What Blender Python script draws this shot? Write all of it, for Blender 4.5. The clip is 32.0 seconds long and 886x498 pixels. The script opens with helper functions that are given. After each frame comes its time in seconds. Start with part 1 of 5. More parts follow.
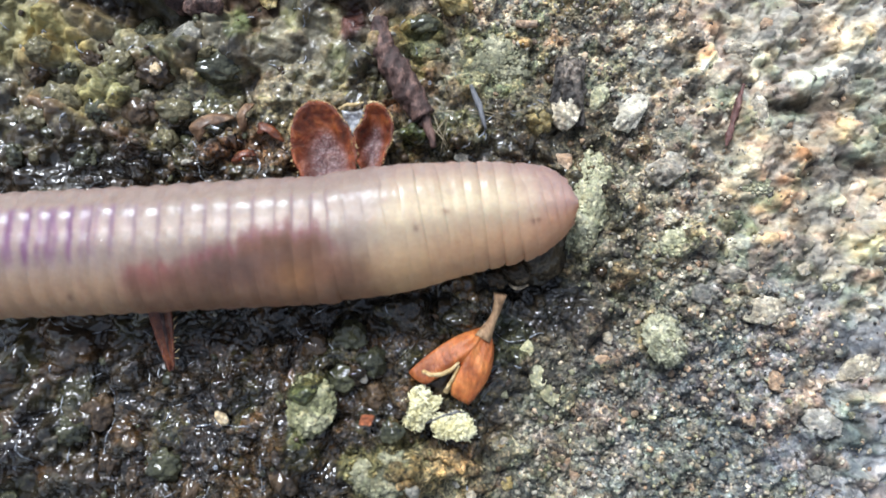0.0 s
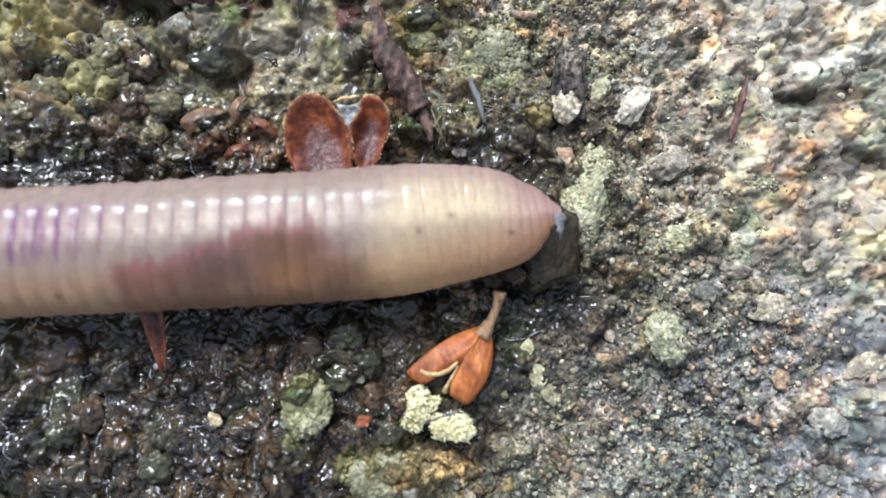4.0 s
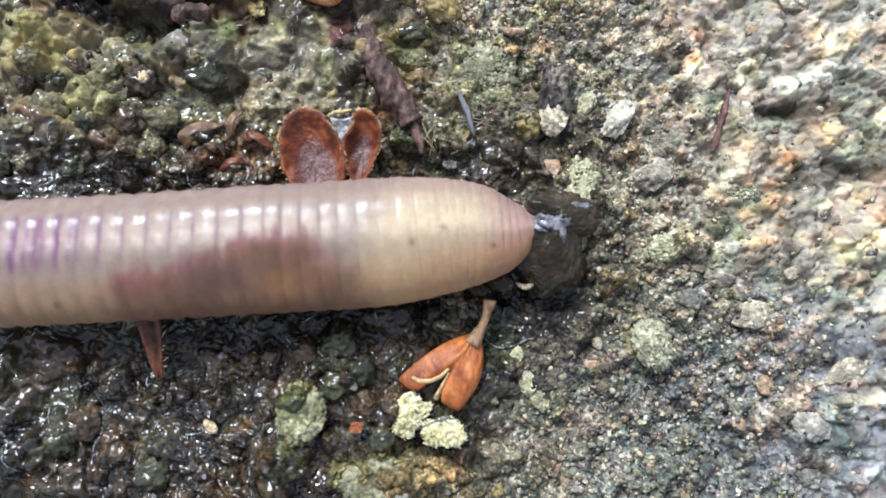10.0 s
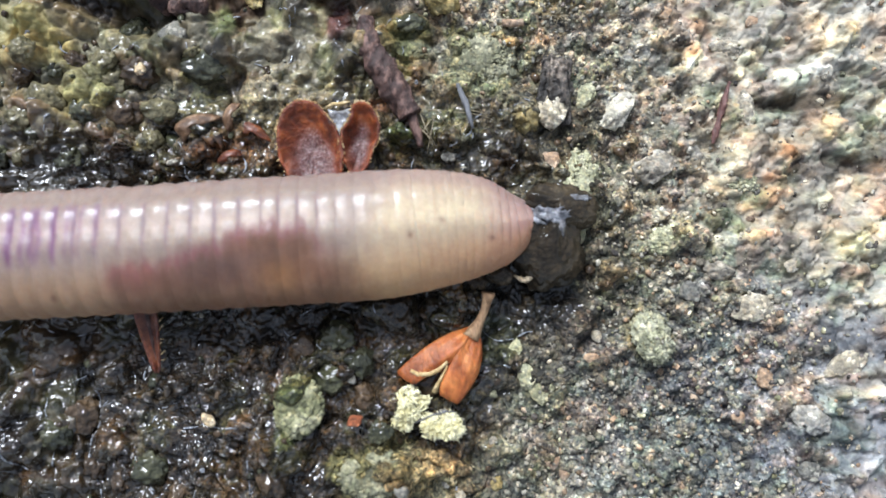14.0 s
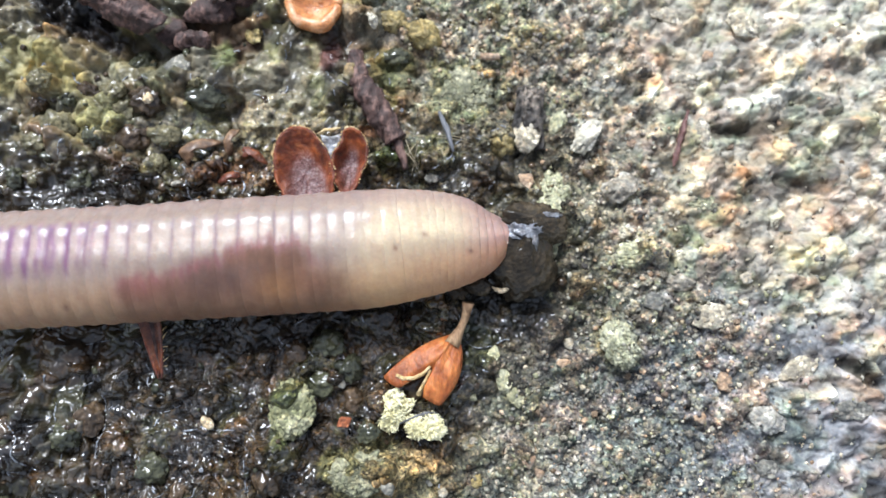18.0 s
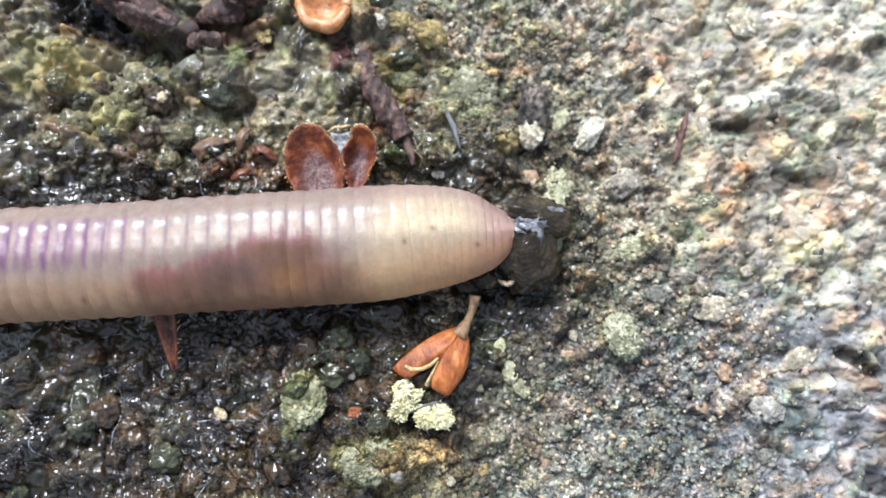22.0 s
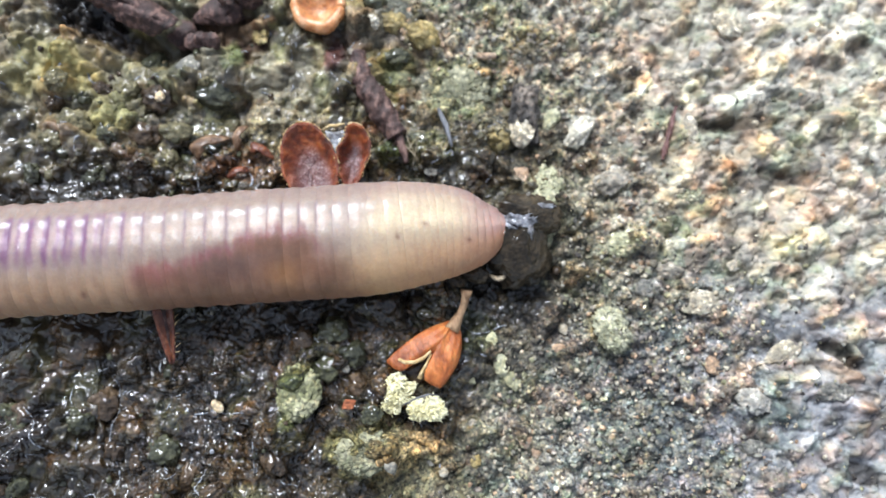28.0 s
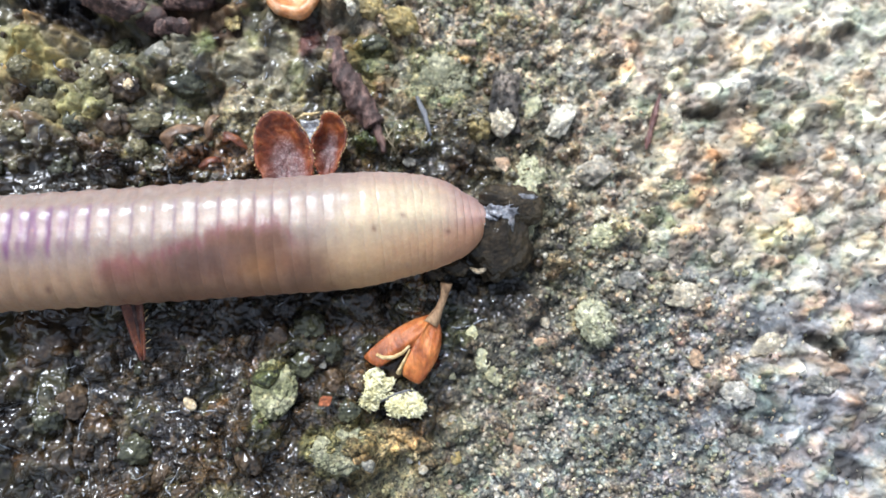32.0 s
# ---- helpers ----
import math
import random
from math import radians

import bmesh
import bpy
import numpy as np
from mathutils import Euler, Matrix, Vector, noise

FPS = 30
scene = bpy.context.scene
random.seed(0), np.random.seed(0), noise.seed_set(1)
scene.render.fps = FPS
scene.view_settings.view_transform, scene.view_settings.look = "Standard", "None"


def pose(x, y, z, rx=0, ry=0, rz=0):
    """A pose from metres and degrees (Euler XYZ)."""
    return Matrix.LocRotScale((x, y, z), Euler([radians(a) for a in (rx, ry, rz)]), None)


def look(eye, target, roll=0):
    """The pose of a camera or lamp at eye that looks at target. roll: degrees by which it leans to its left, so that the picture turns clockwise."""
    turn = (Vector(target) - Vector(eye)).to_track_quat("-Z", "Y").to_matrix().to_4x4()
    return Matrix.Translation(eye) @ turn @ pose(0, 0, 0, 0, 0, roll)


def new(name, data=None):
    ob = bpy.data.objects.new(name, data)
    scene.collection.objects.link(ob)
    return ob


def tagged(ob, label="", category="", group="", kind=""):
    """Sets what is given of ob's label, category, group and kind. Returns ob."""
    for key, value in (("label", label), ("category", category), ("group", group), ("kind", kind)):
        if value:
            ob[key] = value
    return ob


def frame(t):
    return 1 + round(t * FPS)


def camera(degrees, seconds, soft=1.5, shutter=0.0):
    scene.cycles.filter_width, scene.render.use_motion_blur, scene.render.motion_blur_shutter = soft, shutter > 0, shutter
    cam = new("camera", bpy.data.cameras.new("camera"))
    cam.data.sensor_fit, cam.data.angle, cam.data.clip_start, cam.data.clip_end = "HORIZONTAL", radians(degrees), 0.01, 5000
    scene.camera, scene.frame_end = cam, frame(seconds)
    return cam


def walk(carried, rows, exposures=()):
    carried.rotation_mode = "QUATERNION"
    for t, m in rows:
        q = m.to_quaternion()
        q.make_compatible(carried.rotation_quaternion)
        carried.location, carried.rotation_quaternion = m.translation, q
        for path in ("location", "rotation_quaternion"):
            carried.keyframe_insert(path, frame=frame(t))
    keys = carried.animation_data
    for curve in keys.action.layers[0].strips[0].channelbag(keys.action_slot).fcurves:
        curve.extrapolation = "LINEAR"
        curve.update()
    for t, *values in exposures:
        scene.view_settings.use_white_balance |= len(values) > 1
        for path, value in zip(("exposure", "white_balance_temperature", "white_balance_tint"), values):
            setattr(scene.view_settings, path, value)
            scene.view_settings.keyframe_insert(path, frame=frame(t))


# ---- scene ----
cam = camera(62.0, 32.0, soft=1.6)
cam.data.dof.use_dof = True
cam.data.dof.focus_distance = 0.0285
cam.data.dof.aperture_fstop = 40.0
MM = 0.001
# seconds, place in millimetres, turn in degrees from looking straight down
PATH = [
    (0.0, 0.042, -2.077, 28.155, 4.082, -0.134, 0.187),
    (0.5, 0.035, -2.074, 28.232, 3.976, -0.128, 0.210),
    (1.0, 0.047, -2.100, 28.150, 4.110, -0.307, 0.168),
    (1.5, 0.060, -2.082, 28.123, 3.907, -0.259, 0.160),
    (2.0, -0.031, -2.067, 28.087, 3.703, -0.034, 0.127),
    (2.5, -0.033, -2.081, 28.149, 3.583, 0.177, 0.191),
    (3.0, 0.001, -1.963, 27.633, 3.669, -0.087, 0.101),
    (3.5, 0.037, -1.950, 27.472, 3.618, -0.406, 0.017),
    (5.5, -0.053, -2.082, 28.031, 3.932, 0.171, 0.001),
    (6.0, 0.028, -2.151, 28.134, 3.966, 0.035, -0.019),
    (6.5, 0.105, -2.140, 27.911, 3.951, -0.061, -0.028),
    (7.0, 0.074, -2.213, 27.993, 4.087, 0.024, -0.034),
    (7.5, 0.047, -2.206, 27.997, 4.059, -0.015, -0.022),
    (8.0, 0.059, -2.216, 27.822, 3.789, 0.123, 0.020),
    (8.5, 0.025, -2.238, 28.010, 4.109, 0.062, 0.058),
    (9.0, 0.092, -2.189, 28.115, 4.391, -0.129, 0.028),
    (9.5, 0.159, -2.224, 28.142, 4.676, -0.550, -0.112),
    (10.0, 0.158, -2.240, 28.165, 4.909, -0.706, -0.212),
    (10.5, 0.147, -2.295, 28.220, 4.862, -0.453, -0.135),
    (11.0, 0.112, -2.293, 28.188, 4.775, -0.470, -0.154),
    (11.5, 0.149, -2.285, 28.277, 4.702, -0.595, -0.173),
    (12.0, 0.231, -2.231, 28.135, 4.665, -0.958, -0.265),
    (12.5, 0.247, -2.186, 28.097, 4.397, -0.770, -0.207),
    (13.0, 0.191, -2.217, 28.095, 4.451, -0.669, -0.146),
    (13.5, 0.173, -2.285, 27.977, 4.539, -0.768, -0.246),
    (14.0, 0.191, -2.350, 28.046, 4.601, -0.750, -0.250),
    (14.5, 0.231, -2.349, 27.953, 4.779, -0.936, -0.281),
    (16.5, 0.286, -2.898, 29.680, 6.849, -1.364, -0.447),
    (17.0, 0.377, -3.097, 29.732, 6.430, -1.495, -0.406),
    (17.5, 0.632, -3.220, 29.654, 6.672, -2.077, -0.540),
    (18.0, 0.466, -3.221, 30.275, 7.006, -1.435, -0.443),
    (18.5, 0.098, -3.384, 30.471, 6.818, -1.228, -0.307),
    (19.0, 0.111, -3.401, 30.374, 6.509, -0.934, -0.309),
    (19.5, 0.100, -3.450, 29.912, 6.466, -1.410, -0.401),
    (20.0, 0.292, -3.287, 29.462, 6.436, -1.868, -0.503),
    (20.5, 0.316, -3.215, 29.922, 6.428, -1.769, -0.606),
    (21.0, 0.320, -3.407, 30.098, 6.980, -1.662, -0.588),
    (21.5, 0.303, -3.514, 30.463, 7.591, -1.838, -0.657),
    (22.0, 0.155, -3.723, 30.940, 7.363, -1.413, -0.605),
    (22.5, 0.161, -3.829, 30.928, 7.378, -1.770, -0.671),
    (23.0, 0.224, -3.932, 31.297, 7.614, -1.494, -0.663),
    (23.5, 0.198, -3.930, 31.217, 7.289, -1.338, -0.641),
    (24.0, 0.162, -3.956, 31.180, 7.140, -1.307, -0.601),
    (24.5, 0.200, -4.101, 31.240, 7.550, -1.434, -0.638),
    (25.0, 0.214, -4.118, 31.243, 7.588, -1.437, -0.627),
    (25.5, 0.359, -4.095, 31.287, 7.760, -1.439, -0.672),
    (27.5, 0.306, -4.130, 31.388, 7.721, -1.640, -0.736),
    (28.0, 0.331, -4.120, 31.527, 7.617, -1.609, -0.730),
    (28.5, 0.454, -4.093, 31.367, 7.630, -1.800, -0.794),
    (29.0, 0.523, -4.101, 31.193, 7.417, -2.075, -0.888),
    (29.5, 0.477, -4.140, 31.093, 7.144, -2.126, -0.917),
    (30.0, 0.510, -4.207, 31.039, 7.253, -2.278, -0.953),
    (30.5, 0.499, -4.208, 30.895, 7.088, -2.260, -0.937),
    (31.0, 0.571, -4.160, 30.875, 7.117, -2.254, -0.937),
    (31.5, 0.657, -4.145, 30.921, 7.253, -2.410, -0.948),
    (32.0, 0.698, -4.037, 30.769, 7.044, -2.559, -1.045),
]
walk(cam, [(t, pose(x * MM, y * MM, z * MM, rx, ry, rz)) for t, x, y, z, rx, ry, rz in PATH],
     exposures=[(0.0, 0.94), (14.5, 0.94), (17.5, 1.12), (32.0, 1.12)])

# ---- daylight: a bright open sky low on one side ----
SUN_ELEVATION, SUN_AZIMUTH = 47.0, -22.0
world = bpy.data.worlds.new("sky")
scene.world = world
world.use_nodes = True
wn = world.node_tree.nodes
sky = wn.new("ShaderNodeTexSky")
sky.sky_type, sky.sun_disc = "NISHITA", False
sky.sun_elevation, sky.sun_rotation = radians(SUN_ELEVATION), radians(SUN_AZIMUTH)
haze = wn.new("ShaderNodeHueSaturation")  # thin cloud whitens the sky
haze.inputs["Saturation"].default_value = 0.6
world.node_tree.links.new(sky.outputs["Color"], haze.inputs["Color"])
world.node_tree.links.new(haze.outputs["Color"], wn["Background"].inputs["Color"])
wn["Background"].inputs["Strength"].default_value = 0.115
sun = new("sun", bpy.data.lights.new("sun", "SUN"))
sun.data.energy, sun.data.angle, sun.data.color = 2.95, radians(24.0), (0.875, 0.955, 1.06)
sun.matrix_basis = look((0.0, 0.0, 0.0), (-math.sin(radians(SUN_AZIMUTH)) * math.cos(radians(SUN_ELEVATION)),
                        -math.cos(radians(SUN_AZIMUTH)) * math.cos(radians(SUN_ELEVATION)), -math.sin(radians(SUN_ELEVATION))))


# ---- materials ----
def material(name):
    m = bpy.data.materials.new(name)
    m.use_nodes = True
    return m, m.node_tree.nodes, m.node_tree.links, m.node_tree.nodes["Principled BSDF"]


def grain(nodes, links, size, detail=4.0, rough=0.6, space="Object", distort=0.0):
    """A noise whose lumps are about size millimetres."""
    tc = nodes.new("ShaderNodeTexCoord")
    n = nodes.new("ShaderNodeTexNoise")
    n.inputs["Scale"].default_value = 1.0 / (size * MM)
    n.inputs["Detail"].default_value, n.inputs["Roughness"].default_value = detail, rough
    n.inputs["Distortion"].default_value = distort
    links.new(tc.outputs[space], n.inputs["Vector"])
    return n


def cells(nodes, links, size, warp=0.35):
    """Packed grains of about size millimetres: a colour for each, and its height."""
    tc = nodes.new("ShaderNodeTexCoord")
    n = grain(nodes, links, size * 1.4, 2)
    add = nodes.new("ShaderNodeVectorMath")
    add.operation = "MULTIPLY_ADD"
    links.new(n.outputs["Color"], add.inputs[0])
    add.inputs[1].default_value = (size * MM * warp * 2,) * 3
    links.new(tc.outputs["Object"], add.inputs[2])
    v = nodes.new("ShaderNodeTexVoronoi")
    v.inputs["Scale"].default_value = 1.0 / (size * MM)
    links.new(add.outputs["Vector"], v.inputs["Vector"])
    sep = nodes.new("ShaderNodeSeparateColor")
    links.new(v.outputs["Color"], sep.inputs["Color"])
    up = nodes.new("ShaderNodeMath")
    up.operation = "SUBTRACT"
    up.inputs[0].default_value = 1.0
    links.new(v.outputs["Distance"], up.inputs[1])
    return sep, up.outputs[0]


GRAINS = [(0.0, (0.30, 0.29, 0.31)), (0.22, (0.64, 0.64, 0.65)), (0.5, (0.95, 0.96, 0.93)), (0.66, (1.15, 1.02, 0.86)), (0.8, (1.0, 1.06, 0.96)), (0.9, (1.45, 1.25, 1.12)), (0.97, (2.1, 2.05, 2.0))]


def ramp(nodes, links, source, stops):
    r = nodes.new("ShaderNodeValToRGB")
    while len(r.color_ramp.elements) < len(stops):
        r.color_ramp.elements.new(0.5)
    for el, (at, c) in zip(r.color_ramp.elements, stops):
        el.position, el.color = at, (*c, 1) if len(c) == 3 else (c[0], c[0], c[0], 1)
    links.new(source, r.inputs["Fac"])
    return r


def mix(nodes, links, a, b, fac, mode="MIX"):
    m = nodes.new("ShaderNodeMix")
    m.data_type, m.blend_type = "RGBA", mode
    for sock, v in ((6, a), (7, b), (0, fac)):
        if isinstance(v, (int, float)):
            m.inputs[sock].default_value = v
        elif isinstance(v, tuple):
            m.inputs[sock].default_value = (*v, 1)
        else:
            links.new(v, m.inputs[sock])
    return m.outputs[2]


def relief(nodes, links, bsdf, pairs, socket="Normal"):
    """Bumps, given as (height source, depth in millimetres, strength), one over another."""
    last = None
    for src, depth, strength in pairs:
        b = nodes.new("ShaderNodeBump")
        b.inputs["Distance"].default_value = depth * MM
        if isinstance(strength, float):
            b.inputs["Strength"].default_value = strength
        else:
            links.new(strength, b.inputs["Strength"])
        links.new(src, b.inputs["Height"])
        if last:
            links.new(last.outputs["Normal"], b.inputs["Normal"])
        last = b
    links.new(last.outputs["Normal"], bsdf.inputs[socket])


def attribute(nodes, name):
    a = nodes.new("ShaderNodeAttribute")
    a.attribute_name = name
    return a


def stone_material(name, dark, mid, light, rough=0.8, size=0.35, bump=0.06, coat=0.0):
    """Mineral or crust with two scales of speckle; dry when coat is 0, wet when it is high."""
    m, n, l, b = material(name)
    big, small = grain(n, l, size * 2.2, 3), grain(n, l, size * 0.35, 5, 0.7)
    c1 = ramp(n, l, big.outputs["Fac"], [(0.3, dark), (0.5, mid), (0.68, light)]).outputs["Color"]
    sp = ramp(n, l, small.outputs["Fac"], [(0.3, (0.35,)), (0.5, (0.95,)), (0.72, (1.5,))]).outputs["Color"]
    info = n.new("ShaderNodeObjectInfo")
    tone = ramp(n, l, info.outputs["Random"], [(0.0, (0.78, 0.78, 0.8)), (1.0, (1.2, 1.17, 1.1))]).outputs["Color"]
    c2 = mix(n, l, c1, sp, 0.7, "MULTIPLY")
    sep, up = cells(n, l, 0.14)
    c2 = mix(n, l, c2, ramp(n, l, sep.outputs["Red"], GRAINS).outputs["Color"], 0.6 * (1 - 0.7 * coat), "MULTIPLY")
    l.new(mix(n, l, c2, tone, 1.0, "MULTIPLY"), b.inputs["Base Color"])
    b.inputs["Roughness"].default_value = rough
    b.inputs["Coat Weight"].default_value, b.inputs["Coat Roughness"].default_value = coat, 0.07
    if coat > 0.3:
        b.inputs["Specular IOR Level"].default_value = 0.15
    relief(n, l, b, [(big.outputs["Fac"], bump * 2, 0.6), (up, 0.06, 0.7), (small.outputs["Fac"], bump, 0.8)])
    return m


def plant_material(name, dark, mid, light, rough=0.55, size=0.5, stretch=(1, 1, 1), through_light=0.0, coat=0.0):
    """Dry plant tissue with fibres along the stretched axis."""
    m, n, l, b = material(name)
    tc = n.new("ShaderNodeTexCoord")
    mp = n.new("ShaderNodeMapping")
    mp.inputs["Scale"].default_value = stretch
    l.new(tc.outputs["Object"], mp.inputs["Vector"])
    a, f = grain(n, l, size, 4), grain(n, l, size * 0.22, 4, 0.65)
    l.new(mp.outputs["Vector"], a.inputs["Vector"]), l.new(mp.outputs["Vector"], f.inputs["Vector"])
    c = ramp(n, l, a.outputs["Fac"], [(0.3, dark), (0.5, mid), (0.7, light)]).outputs["Color"]
    s = ramp(n, l, f.outputs["Fac"], [(0.3, (0.55,)), (0.7, (1.3,))]).outputs["Color"]
    l.new(mix(n, l, c, s, 0.8, "MULTIPLY"), b.inputs["Base Color"])
    b.inputs["Roughness"].default_value = rough
    b.inputs["Subsurface Weight"].default_value = through_light
    b.inputs["Subsurface Radius"].default_value = (1.0, 0.4, 0.15)
    b.inputs["Subsurface Scale"].default_value = 0.4 * MM
    b.inputs["Coat Weight"].default_value, b.inputs["Coat Roughness"].default_value = coat, 0.2
    relief(n, l, b, [(a.outputs["Fac"], 0.14, 0.8), (f.outputs["Fac"], 0.05, 0.8)])
    return m


def ground_material():
    m, n, l, b = material("soil_and_stone")
    col, wet = attribute(n, "albedo"), attribute(n, "wet")
    fine, grit, mid = grain(n, l, 0.10, 4, 0.7), grain(n, l, 0.28, 5, 0.65), grain(n, l, 1.3, 4, 0.6, distort=0.6)
    s1 = ramp(n, l, fine.outputs["Fac"], [(0.28, (0.40, 0.39, 0.38)), (0.5, (0.95, 0.95, 0.95)), (0.74, (1.75, 1.68, 1.55))]).outputs["Color"]
    s2 = ramp(n, l, grit.outputs["Fac"], [(0.28, (0.45, 0.46, 0.5)), (0.5, (1.0, 1.0, 1.0)), (0.72, (1.55, 1.45, 1.25))]).outputs["Color"]
    s3 = ramp(n, l, mid.outputs["Fac"], [(0.3, (0.62, 0.66, 0.7)), (0.5, (1.0, 1.0, 1.0)), (0.7, (1.3, 1.22, 1.05))]).outputs["Color"]
    soft = attribute(n, "worn")
    keep = ramp(n, l, soft.outputs["Fac"], [(0.0, (0.95,)), (0.7, (0.2,)), (1.0, (0.03,))]).outputs["Color"]
    c = mix(n, l, col.outputs["Color"], s1, keep, "MULTIPLY")
    c = mix(n, l, c, s2, keep, "MULTIPLY")
    c = mix(n, l, c, s3, 0.8, "MULTIPLY")
    sep1, up1 = cells(n, l, 0.13)
    sep2, up2 = cells(n, l, 0.30)
    blotch = grain(n, l, 0.55, 2, 0.5, distort=0.7)
    s4 = ramp(n, l, blotch.outputs["Fac"], [(0.28, (0.45, 0.41, 0.37)), (0.42, (0.82, 0.79, 0.74)), (0.53, (1.06, 1.02, 0.95)), (0.60, (1.05, 0.95, 0.83)), (0.70, (1.28, 1.27, 1.22))]).outputs["Color"]
    c = mix(n, l, c, s4, soft.outputs["Fac"], "MULTIPLY")
    much = ramp(n, l, soft.outputs["Fac"], [(0.0, (1.0,)), (0.6, (0.35,)), (1.0, (0.05,))]).outputs["Color"]
    some = ramp(n, l, soft.outputs["Fac"], [(0.0, (0.55,)), (1.0, (0.12,))]).outputs["Color"]
    c = mix(n, l, c, ramp(n, l, sep1.outputs["Red"], GRAINS).outputs["Color"], much, "MULTIPLY")
    l.new(mix(n, l, c, ramp(n, l, sep2.outputs["Green"], GRAINS).outputs["Color"], some, "MULTIPLY"), b.inputs["Base Color"])
    r = ramp(n, l, wet.outputs["Fac"], [(0.0, (0.85,)), (0.5, (0.6,)), (1.0, (0.5,))])
    l.new(r.outputs["Color"], b.inputs["Roughness"])
    l.new(ramp(n, l, wet.outputs["Fac"], [(0.5, (0.0,)), (0.9, (1.0,))]).outputs["Color"], b.inputs["Coat Weight"])
    b.inputs["Specular IOR Level"].default_value = 0.2
    b.inputs["Coat Roughness"].default_value, b.inputs["Coat IOR"].default_value = 0.085, 1.65
    gel = grain(n, l, 1.0, 1.5, 0.5, distort=1.0)
    # thin winding rims that the film of water leaves round the crumbs
    rims = []
    for size, wide in ((1.5, 0.11), (0.8, 0.14)):
        path = grain(n, l, size, 1.5, 0.5, distort=0.9)
        crest = ramp(n, l, path.outputs["Fac"], [(0.5 - wide, (0.0,)), (0.5, (1.0,)), (0.5 + wide, (0.0,))])
        crest.color_ramp.interpolation = "B_SPLINE"
        rims.append(crest.outputs["Color"])
    calm = n.new("ShaderNodeMath")
    calm.operation = "SUBTRACT"
    l.new(wet.outputs["Fac"], calm.inputs[0])
    half = n.new("ShaderNodeMath")
    half.operation = "MULTIPLY"
    l.new(soft.outputs["Fac"], half.inputs[0])
    half.inputs[1].default_value = 0.3
    l.new(half.outputs[0], calm.inputs[1])
    wetly = ramp(n, l, calm.outputs[0], [(0.5, (0.0,)), (0.95, (0.9,))]).outputs["Color"]
    rub = ramp(n, l, soft.outputs["Fac"], [(0.0, (0.8,)), (1.0, (0.15,))]).outputs["Color"]
    # the film of water lies smooth over the grains, so it has a relief of its own
    relief(n, l, b, [(mid.outputs["Fac"], 0.30, 0.6), (gel.outputs["Fac"], 0.30, wetly), (up2, 0.16, rub), (grit.outputs["Fac"], 0.14, rub), (up1, 0.06, rub)])
    relief(n, l, b, [(gel.outputs["Fac"], 0.85, wetly), (rims[0], 0.30, wetly), (rims[1], 0.16, wetly)], "Coat Normal")
    return m


def skin_material():
    m, n, l, b = material("worm_skin")
    col = attribute(n, "skin")
    blot, fine = grain(n, l, 0.42, 4), grain(n, l, 0.11, 4)
    where, info, each = n.new("ShaderNodeTexCoord"), n.new("ShaderNodeObjectInfo"), n.new("ShaderNodeVectorMath")
    each.operation = "ADD"
    l.new(where.outputs["Object"], each.inputs[0])
    l.new(info.outputs["Random"], each.inputs[1])
    for tex in (blot, fine):
        l.new(each.outputs["Vector"], tex.inputs["Vector"])
    s = ramp(n, l, blot.outputs["Fac"], [(0.3, (0.86, 0.82, 0.84)), (0.7, (1.1, 1.1, 1.06))]).outputs["Color"]
    f = ramp(n, l, fine.outputs["Fac"], [(0.3, (0.93, 0.92, 0.92)), (0.7, (1.05, 1.05, 1.04))]).outputs["Color"]
    c = mix(n, l, col.outputs["Color"], s, 0.8, "MULTIPLY")
    l.new(mix(n, l, c, f, 0.8, "MULTIPLY"), b.inputs["Base Color"])
    b.inputs["Roughness"].default_value = 0.40
    b.inputs["Subsurface Weight"].default_value = 0.25
    b.inputs["Subsurface Radius"].default_value = (1.0, 0.45, 0.25)
    b.inputs["Subsurface Scale"].default_value = 0.12 * MM
    gloss = n.new("ShaderNodeMath")
    gloss.operation = "MULTIPLY"
    l.new(col.outputs["Alpha"], gloss.inputs[0])
    film = grain(n, l, 0.5, 3, 0.6)
    l.new(each.outputs["Vector"], film.inputs["Vector"])
    l.new(ramp(n, l, film.outputs["Fac"], [(0.38, (0.10,)), (0.64, (0.42,))]).outputs["Color"], gloss.inputs[1])
    l.new(gloss.outputs[0], b.inputs["Coat Weight"])
    b.inputs["Coat Roughness"].default_value = 0.14
    dull = n.new("ShaderNodeMath")
    dull.operation = "MULTIPLY"
    l.new(col.outputs["Alpha"], dull.inputs[0])
    dull.inputs[1].default_value = 0.25
    l.new(dull.outputs[0], b.inputs["Specular IOR Level"])
    # fine wrinkles round the body
    tc = n.new("ShaderNodeTexCoord")
    w = n.new("ShaderNodeTexWave")
    w.wave_type, w.bands_direction = "BANDS", "X"
    w.inputs["Scale"].default_value, w.inputs["Distortion"].default_value = 1.0 / (0.9 * MM), 1.2
    w.inputs["Detail Scale"].default_value = 1.5
    l.new(tc.outputs["Object"], w.inputs["Vector"])
    relief(n, l, b, [(w.outputs["Fac"], 0.03, 0.25), (blot.outputs["Fac"], 0.07, 0.4), (fine.outputs["Fac"], 0.03, 0.5)])
    return m


